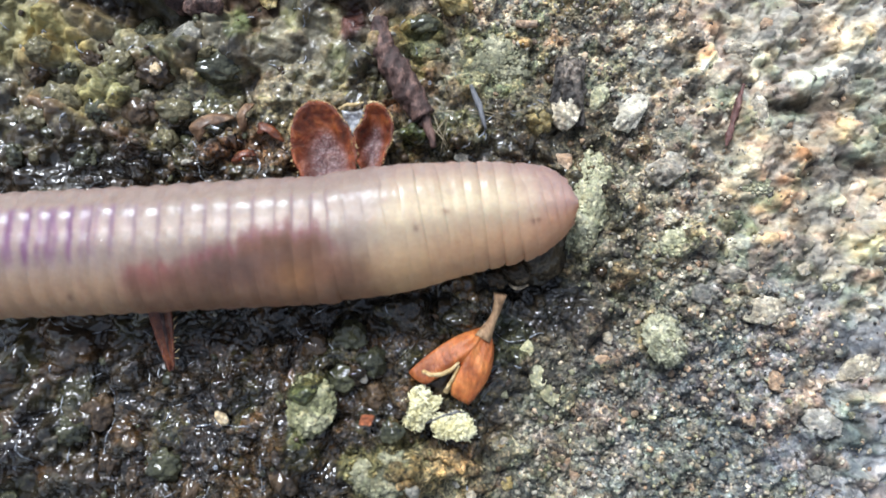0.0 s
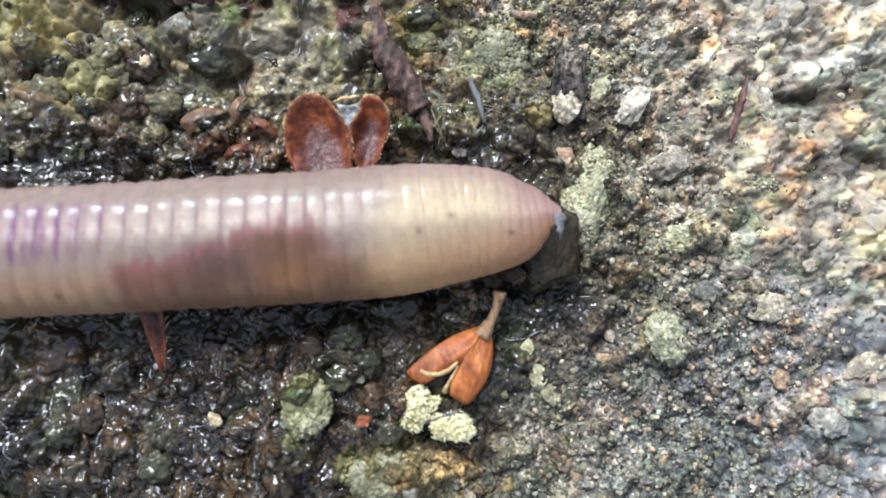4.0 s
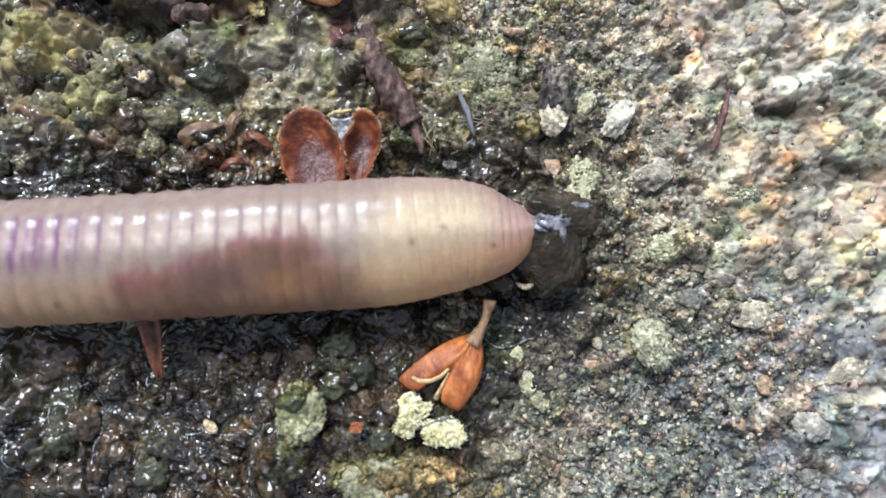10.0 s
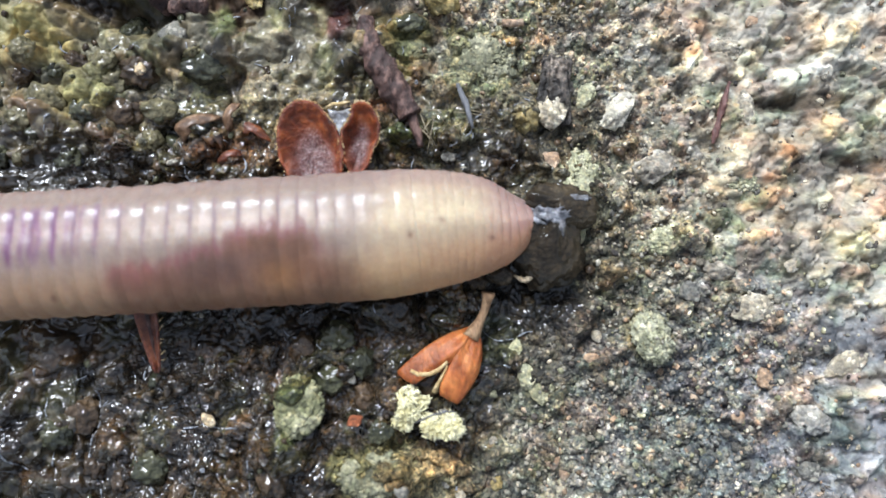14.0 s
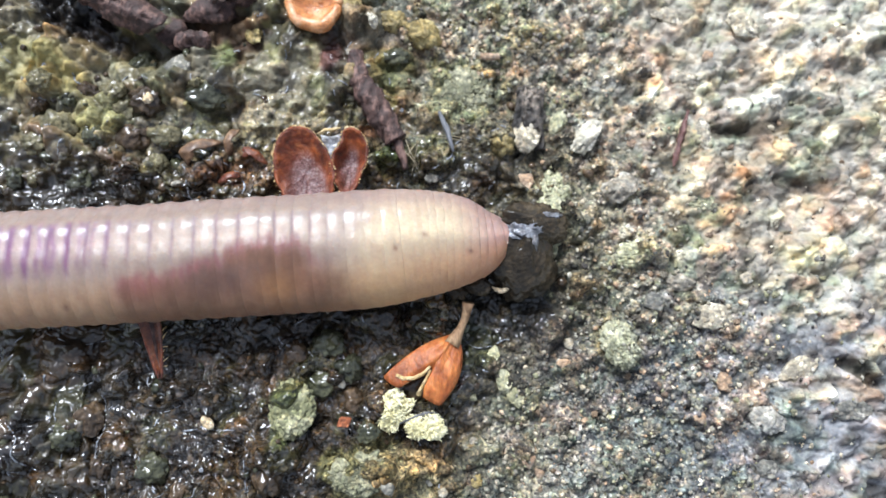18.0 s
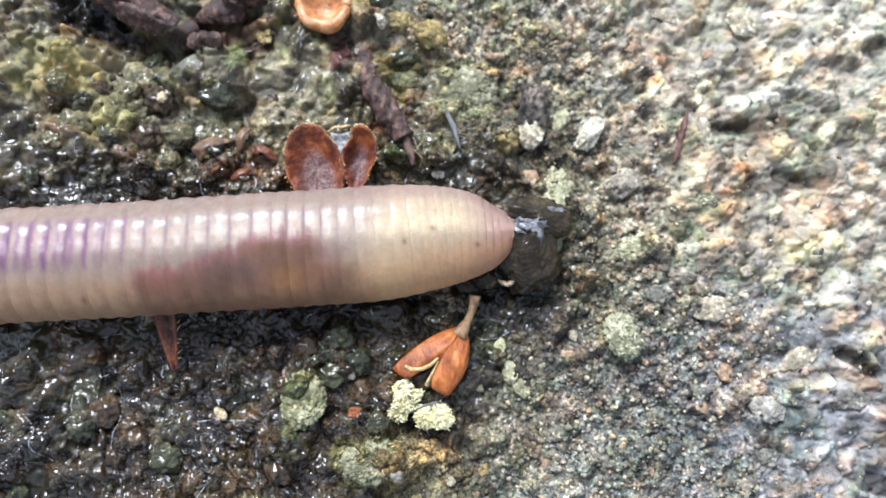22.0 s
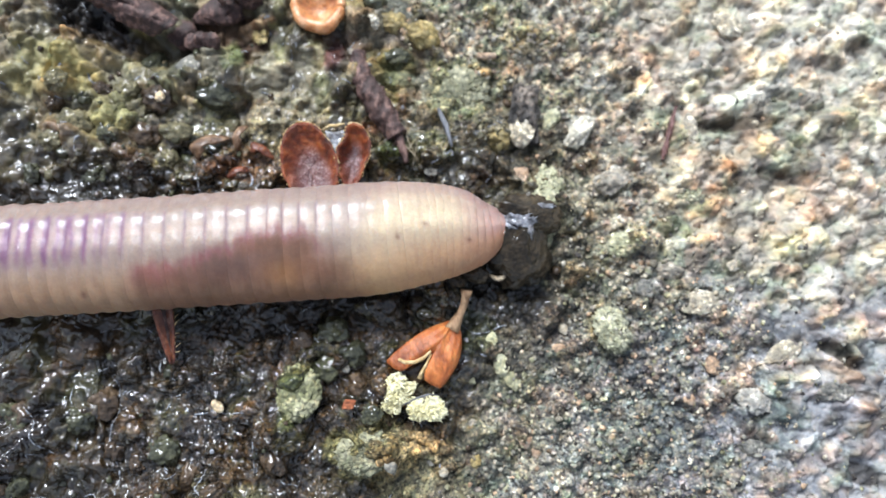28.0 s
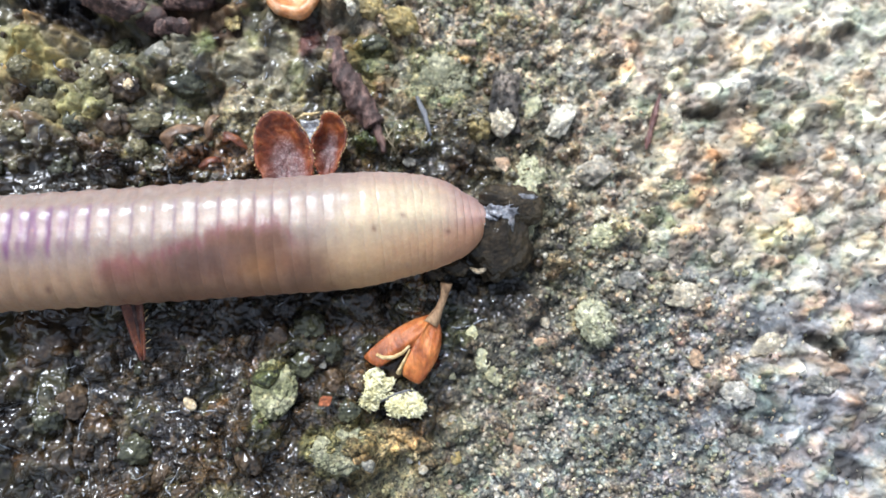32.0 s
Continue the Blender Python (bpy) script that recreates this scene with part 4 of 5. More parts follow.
# the orange husk with its stem
def husk():
    ox, oy = 1.75, -2.97
    th = tagged(base("seed_husk", ox, oy, ground_z(ox, oy) - 0.1), "dry orange seed husk split open, short brown stem", "seed husk")
    reach = [(80, 1.20), (88, 1.75), (97, 2.35), (104, 2.90), (111, 2.86), (119, 2.80), (122, 2.50), (125, 1.72), (128, 1.75), (133, 2.3), (137, 3.10), (144, 3.28), (150, 3.36), (153, 2.6)]

    def shell(lo, hi, n, name, label, shift=0.0):
        """A fan of the husk between two directions, domed, open below."""
        rows = []
        for k in range(17):
            u = k / 16
            row = []
            for s in range(n):
                f = lo + (hi - lo) * s / (n - 1)
                d = along(reach, f) * u
                dome = math.sqrt(max(0.0, 1 - ((f - 117) / 39) ** 2))
                h = 0.12 + 0.30 * u + (1.05 * math.sin(math.pi * min(1.0, 0.22 + 0.52 * u)) - 0.2) * dome + 0.05 * noise.noise(Vector((f * 0.12, u * 4, shift))) + 0.12 * (1 - u)
                g = radians(117 + (f - 117) * (1.5 - 0.5 * u))  # full shoulders near the stem
                row.append((d * math.cos(g), -d * math.sin(g), h))
            rows.append(row)
        return part(name, thicken(sheet(rows), 0.08), ORANGE, th, label)

    shell(80, 125.5, 27, "bract", "orange papery bract with a pointed tip")
    shell(125.5, 153, 21, "bract", "orange papery bract with a curled edge", 3.0)

    def local(p, z):
        return (p[0] - ox, p[1] - oy, z)
    a = [local(p, z) for p, z in (((0.69, -4.25), 1.12), ((0.40, -4.54), 1.05), ((0.05, -4.70), 1.0), ((-0.36, -4.71), 0.95), ((-0.63, -4.57), 0.92))]
    part("rim", tube(a, (0.05, 0.07, 0.08, 0.09, 0.06), 8, rough=0.35), CREAM, th, "cream curled rim")
    a = [local(p, z) for p, z in (((0.69, -4.38), 1.05), ((0.53, -4.73), 0.95), ((0.34, -5.08), 0.85), ((0.22, -5.36), 0.75))]
    part("rim", tube(a, (0.04, 0.055, 0.075, 0.11), 8, rough=0.35), CREAM, th, "cream curled rim")
    # dark lump added in the opening, its colour giving the hollow's shade
    hx, hy, _ = local((0.03, -5.11), 0)
    part("lining", lump(0.75, 0.5, 0.25, 0.25, 21, 3), WETBROWN, th, "dark lump for the shaded hollow of the husk", at(hx, hy, 0.12, 0, 0, 35))
    s = [local(p, z) for p, z in (((1.52, -3.46), 0.72), ((1.69, -3.17), 0.66), ((1.88, -2.79), 0.66), ((2.04, -2.46), 0.72), ((2.14, -2.12), 0.80), ((2.20, -1.79), 0.88))]
    part("stem", tube(s, (0.36, 0.26, 0.17, 0.15, 0.18, 0.26), 14, rough=0.3), STEM, th, "pale brown stem")


husk()


# the two red-brown cupped bracts standing behind the worm
def bracts():
    ox, oy = -3.24, 2.79
    th = tagged(base("split_pod", ox, oy, ground_z(ox, oy)), "red-brown split seed pod with two cupped halves, gold rim", "seed pod")
    larger = [(-90, 1.75), (-55, 1.75), (-29, 1.32), (17, 1.10), (39, 1.14), (58, 1.22), (68, 1.32), (77, 1.50), (92, 1.60), (106, 1.68), (126, 1.60), (145, 1.42), (176, 1.20), (222, 1.28), (248, 1.65), (270, 1.75)]
    smaller = [(-90, 1.30), (-60, 0.80), (-37, 0.62), (13, 0.72), (47, 0.98), (73, 1.22), (92, 1.34), (106, 1.18), (114, 0.86), (130, 0.72), (159, 0.76), (180, 0.72), (240, 1.10), (257, 1.40), (270, 1.30)]
    for cx, cy, table, seed, label in (((-4.20, 3.50) + (larger, 1.0, "larger cupped half with frosted grey lining")),
                                       ((-2.42, 3.80) + (smaller, 2.0, "smaller cupped half with frosted grey lining"))):
        rows, inner, rim = [], [], []
        for k in range(17):
            d = k / 16
            row = []
            for q in range(61):
                a = -90 + 6 * q
                rad = along(table, a) * d * (1 + 0.03 * noise.noise(Vector((a * 0.06, seed, 0))) * d)
                px, py = rad * math.cos(radians(a)), rad * math.sin(radians(a))
                pz = 0.75 * d ** 3 + 0.16 * py - 0.15 * d ** 8 + 0.05 * noise.noise(Vector((px * 2, py * 2, seed)))
                row.append((px, py, pz))
                inner.append(0.62 * (1 - d ** 1.6) - 0.22 * py)
            rows.append(row)
        rim = rows[-1]
        bm = sheet(rows)
        layer = bm.verts.layers.float_color.new("inner")
        for v, g in zip(bm.verts, inner):
            v[layer] = (g, g, g, 1)
        half = part("pod_half", thicken(bm, 0.09), POD, th, label, at(cx - ox, cy - oy, 0.5))
        r = random.Random(seed)
        bm = bmesh.new()
        for q, p in enumerate(rim[:-1]):
            for m in range(r.choice((3, 4, 6, 8)) if p[1] > 0.45 else r.choice((0, 1, 2))):
                g, f, n = r.uniform(0.012, 0.036), r.random(), rim[q + 1]
                lump(g * 1.3, g, g, 0.3, q + seed, 1, bm, tuple(p[i] * (1 - f) + n[i] * f + (r.uniform(-.04, .02) if i < 2 else r.uniform(0.0, 0.05)) for i in range(3)))
        tagged(part("toothed_edge", bm, GOLD, half, "gold toothed edge"), kind="stuff")
        bm = bmesh.new()
        for q in range(80):
            p = rows[r.randrange(2, 15)][r.randrange(60)]
            g = r.uniform(0.012, 0.028)
            lump(g, g, g, 0.2, q, 1, bm, (p[0], p[1], p[2] + 0.04))
        tagged(part("grains", bm, GOLD, half, "pale gold grains on the lining"), kind="stuff")
    f = [(-3.72, 4.91), (-3.43, 5.06), (-3.13, 5.04), (-2.80, 5.12)]
    part("fibre", tube([(x - ox, y - oy, 0.95 + 0.05 * i) for i, (x, y) in enumerate(f)], (0.03, 0.07, 0.08, 0.03), 8), CREAM, th, "torn white fibre")
    rows = [[(-3.68 + 0.95 * a + (0.30 - 0.62 * a) * b - ox, 4.98 + 0.10 * a - 0.95 * b - 0.12 * math.sin(math.pi * a) - oy, 0.62 + 0.06 * noise.noise(Vector((a * 5, b * 5, 2)))) for a in np.linspace(0, 1, 12)] for b in np.linspace(0, 1, 10)]
    part("membrane", thicken(sheet(rows), 0.04), SLIME, th, "wet bluish grey membrane between the halves")


bracts()


# the pointed brown leaf that sticks out below the worm
def spike():
    ox, oy = -10.16, -2.75
    th = tagged(base("dry_leaf", ox, oy, ground_z(ox, oy)), "narrow red-brown dry leaf with fine hairs, held under the worm", "dry leaf")
    tipx, tipy = -9.83, -4.64
    d = Vector((tipx - ox, tipy - oy, 0))
    n = Vector((-d.y, d.x, 0)).normalized()
    rows = []
    for k in range(16):
        u = -0.35 + 1.35 * k / 15
        w = 0.32 * (1 - max(0, u)) ** 0.75 + 0.10
        rows.append([tuple(d * u + n * (v * w) + Vector((0, 0, 0.55 - 0.25 * u + 0.22 * abs(v) ** 1.5 + 0.05 * noise.noise(Vector((u * 4, v * 2, 0)))))) for v in np.linspace(-1, 1, 9)])
    part("blade", thicken(sheet(rows), 0.08), REDBROWN, th, "red-brown tapered blade")
    mid = [tuple(d * u + Vector((0, 0, 0.60 - 0.25 * u))) for u in np.linspace(-0.3, 0.97, 8)]
    part("midrib", tube(mid, [0.10, 0.10, 0.09, 0.09, 0.08, 0.07, 0.06, 0.04], 8), BARK, th, "dark midrib")
    r = random.Random(5)
    for k in range(8):
        u = 0.05 + 0.75 * (k + r.uniform(-0.4, 0.4)) / 7
        w = 0.32 * (1 - max(0, u)) ** 0.75 + 0.10
        p = d * u + n * w + Vector((0, 0, 0.75 - 0.25 * u))
        q = p + n * r.uniform(0.04, 0.24) + Vector((0, r.uniform(-0.05, 0.18), 0.1))
        part("hair", tube([p, (p + q) / 2 + Vector((0, 0, 0.03)), q], (0.018, 0.013, 0.006), 6), GOLD, th)


spike()


# fluffy yellow tufts beside the husk
def tuft(x, y, r, seed, label):
    bm = bmesh.new()
    rr = random.Random(seed)
    lump(r * 0.66, r * 0.66, r * 0.45, 0.5, seed, 4, bm, size=2.5)
    for k in range(760):
        a, b = rr.uniform(0, 2 * math.pi), rr.uniform(-0.2, 1.0)
        h = math.sqrt(max(0.0, 1 - b * b))
        d = Vector((h * math.cos(a), h * math.sin(a), b * 0.7)) * r * (0.74 + 0.85 * noise.noise(Vector((h * math.cos(a), h * math.sin(a), b)) * 2.0 + Vector((seed, 0, 0))))
        run = Vector((rr.uniform(-1, 1), rr.uniform(-1, 1), rr.uniform(-0.5, 1))).normalized() * rr.uniform(0.12, 0.36)
        bend = Vector((rr.uniform(-1, 1), rr.uniform(-1, 1), rr.uniform(-0.6, 0.6))) * 0.22
        w = rr.uniform(0.018, 0.042)
        tube([d - run * 0.5, d + bend * 0.5, d + run * 0.7 + bend * 0.2], (w, w, w * 0.7), 5, bm)
    return tagged(link("fluff_tuft", bm, FLUFF, None, "", at(x, y, ground_z(x, y) + r * 0.35)), label, "plant tuft", "fluffy tufts beside the husk")


tuft(-0.70, -5.80, 0.56, 4.0, "pale yellow fluffy plant tuft against the orange husk")
tuft(-0.88, -6.27, 0.38, 6.0, "pale yellow fluffy plant tuft on dark soil")
tuft(0.72, -6.60, 0.38, 7.0, "dull yellow fluffy plant tuft on stone")
tuft(0.18, -6.57, 0.36, 9.0, "brownish yellow fluffy plant tuft on stone")


def strand(name, pts, radii, mat, label, category, lift=0.1, rough=0.2, sides=8):
    """A lying rod: points in the plan with a height over the ground at each."""
    ox, oy = pts[0][:2]
    g = max(ground_z(p[0], p[1]) for p in pts) + lift
    ob = link(name, tube([(p[0] - ox, p[1] - oy, p[2] if len(p) > 2 else 0.0) for p in pts], radii, sides, rough=rough), mat, None, "", at(ox, oy, g))
    return tagged(ob, label, category)


def longer(pts, radii, n=14, bow=0.0):
    """Evenly filled points and radii between the given ones."""
    t = np.linspace(0, len(pts) - 1, n)
    cols = [np.interp(t, range(len(pts)), [p[k] for p in pts]) for k in range(2)]
    return [(float(a), float(b), bow * math.sin(math.pi * i / (n - 1))) for i, (a, b) in enumerate(zip(*cols))], [float(v) for v in np.interp(t, range(len(radii)), radii)]


strand("hair", *longer([(-0.49, -6.40), (0.14, -6.09), (0.60, -5.96), (0.97, -6.02)], (0.03, 0.04, 0.04, 0.02), 14, 0.3), SPLINTER, "thin grey hair across the yellow fluff", "hair", 0.5)
strand("twig", *longer([(-2.36, 8.56), (-2.16, 7.32), (-1.42, 6.16), (-0.63, 4.81)], (0.30, 0.42, 0.56, 0.46), 60, 0.05), BARK, "dark purple-brown bark twig half buried in soil", "twig", -0.28, 0.30, 28)
strand("twig", *longer([(-0.63, 4.81), (-0.39, 4.12), (-0.25, 3.62)], (0.22, 0.18, 0.12), 10), BARK, "short dark plant stalk under the twig", "twig", 0.05, 0.4)
strand("twig", *longer([(11.63, 6.30), (11.36, 5.42), (11.09, 4.58), (10.90, 3.89)], (0.07, 0.12, 0.13, 0.08), 40), TWIG, "thin red-brown twig on pale stone", "twig", -0.05, 0.6, 18)
strand("splinter", *longer([(1.11, 5.97), (1.42, 5.20), (1.68, 4.29)], (0.08, 0.14, 0.06), 12), SPLINTER, "grey translucent plant splinter", "splinter", 0.25, 0.2)
strand("stalk", *longer([(2.89, 8.69), (3.30, 8.66), (3.72, 8.69)], (0.13, 0.16, 0.15), 8), ORANGESTONE, "short pinkish stalk on stone", "stalk", 0.15)
rf = random.Random(12)
for k in range(9):
    u0, v0 = rf.uniform(-1, 1), rf.uniform(-1, 1)
    x0, y0 = (0.35, 4.70)[0] + u0 * 0.75, (0.35, 4.70)[1] + v0 * 0.6
    a = radians(rf.choice((80, 100, 60, 120, 20)) + rf.uniform(-15, 15))
    ln = rf.uniform(0.6, 1.6)
    strand("fibre", *longer([(x0, y0), (x0 + ln * 0.5 * math.cos(a) + rf.uniform(-.1, .1), y0 - ln * 0.5 * math.sin(a)), (x0 + ln * math.cos(a), y0 - ln * math.sin(a))],
           (0.018, 0.024, 0.010), 8, 0.3), FIBRE, "fine pale plant fibre among wet soil", "fibre", 0.1)


def moss_sprig(x, y):
    th = tagged(base("moss_sprig", x, y, ground_z(x, y)), "tiny pale brown dry moss sprig with star-like needle leaves", "moss")
    r = random.Random(8)
    for k in range(11):
        a, ln = 2 * math.pi * k / 11 + r.uniform(-0.2, 0.2), r.uniform(0.25, 0.6)
        d = Vector((math.cos(a), math.sin(a), r.uniform(0.2, 0.7)))
        part("needle_leaf", tube([(0, 0, 0.1), d * ln * 0.5 + Vector((0, 0, 0.2)), d * ln], (0.018, 0.022, 0.006), 6), FIBRE, th)


moss_sprig(5.12, 9.01)


def flake():
    x, y = 4.85, 5.95
    th = tagged(base("bark_flake", x, y, ground_z(x, y)), "flat black bark flake with a pale worn end", "bark flake")
    r = random.Random(31)
    # layers of bark with ragged ends, lying askew on one another
    for k, (w, h, dx, dy) in enumerate(((0.62, 1.30, 0.05, 0.05), (0.50, 1.10, -0.08, 0.20), (0.36, 0.80, 0.14, 0.30))):
        rows = []
        for i in range(15):
            v = -1 + 2 * i / 14
            cut = 0.12 * noise.noise(Vector((v * 4, k * 3.0, 0)))
            rows.append([(dx + w * (u + cut) * (1 - 0.12 * v), dy + h * (v + 0.10 * noise.noise(Vector((u * 4, v * 3, k)))), 0.22 + 0.15 * k + 0.28 * noise.noise(Vector((u * 3, v * 4, k + 5.0))) + 0.14 * noise.noise(Vector((u * 9, v * 11, k)))) for u in np.linspace(-1, 1, 11)])
        part("bark_layer", thicken(sheet(rows), 0.14), BLACKFLAKE, th, "black flaky bark layer", at(0, 0, 0, 0, 0, r.uniform(-6, 6)))
    part("worn_end", lump(0.62, 0.62, 0.30, 0.5, 32, 4, size=2.0, facets=0.9), PALE, th, "pale worn end", at(-0.10, -0.95, 0.34, 0, 0, 10))



flake()


def orange_cup():
    x, y = -4.02, 10.49
    th = tagged(base("orange_cup", x, y, ground_z(x, y) + 0.3), "small glossy orange cup-shaped fungus on soil", "cup fungus")
    rows = []
    for k in range(11):
        d = k / 10
        rows.append([(0.98 * d * math.cos(a) * (1 + 0.08 * math.sin(3 * a)), 0.85 * d * math.sin(a) * (1 + 0.08 * math.sin(4 * a)), 0.45 * d ** 2) for a in np.linspace(0, 2 * math.pi, 37)])
    cup = part("cup", thicken(sheet(rows), 0.16), CUP, th, "pinkish orange cup")
    rim = [(0.98 * math.cos(a) * (1 + 0.08 * math.sin(3 * a)), 0.85 * math.sin(a) * (1 + 0.08 * math.sin(4 * a)), 0.42) for a in np.linspace(0, 2 * math.pi, 37)]
    part("rim", tube(rim, [0.22 - 0.07 * math.sin(2 * math.pi * q / 36) for q in range(37)], 8, rough=0.2), CUP, th, "swollen orange rim")
    part("foot", tube([(0, 0, -0.5), (0, 0, 0.05)], (0.3, 0.25), 10), CUP, th)


orange_cup()

# brown curled scraps near the pod
for x, y, r, turn, mat, label in (((-8.61, 4.41) + (0.85, 20, SCRAP, "curled brown leaf scrap among wet crumbs")),
                                  ((-7.29, 4.91) + (0.6, 60, SCRAP, "curled brown leaf scrap beside the pod")),
                                  ((-6.50, 4.20) + (0.6, -30, REDBROWN, "curled red-brown leaf scrap against the worm")),
                                  ((-7.37, 3.33) + (0.5, 10, REDBROWN, "small brown leaf scrap touching the worm")),
                                  ((-7.48, 10.98) + (1.0, 0, BARK, "dark red-brown curled leaf scrap"))):
    rows = [[(r * (0.25 + 0.75 * v) * math.cos(a) * (1 + 0.15 * math.sin(3 * a + turn)), r * (0.12 + 0.5 * v) * math.sin(a), 0.45 * r * (1 - v ** 2) + 0.2 * r * math.sin(a * 0.7)) for a in np.linspace(0.1, 3.9, 26)] for v in np.linspace(0, 1, 8)]
    ob = link("leaf_scrap", thicken(sheet(rows), 0.10), mat, None, "", at(x, y, ground_z(x, y) + 0.2, 12, 0, turn))
    tagged(ob, label, "leaf scrap", "leaf scraps near the pod")

# the ridge of dark bark over the upper crevice
for x, y, rx, ry, rz, turn, seed in (((-11.75, 10.32) + (1.9, 0.75, 0.8, -28, 41.0)), ((-10.12, 9.66) + (0.9, 0.7, 0.6, -50, 42.0)), ((-13.02, 11.03) + (1.3, 0.6, 0.7, -20, 43.0)), ((-8.47, 10.58) + (1.25, 0.7, 0.6, 15, 44.0)), ((-7.19, 11.19) + (0.8, 0.55, 0.6, -10, 45.0)), ((-8.99, 9.01) + (0.8, 0.45, 0.45, 5, 46.0))):
    rock(x, y, rx, ry, rz, turn, BARK, seed, "dark red-brown bark chunk over a crevice", 0.2, 0.7, "bark chunk", "bark_chunk", "bark chunks by the crevice")

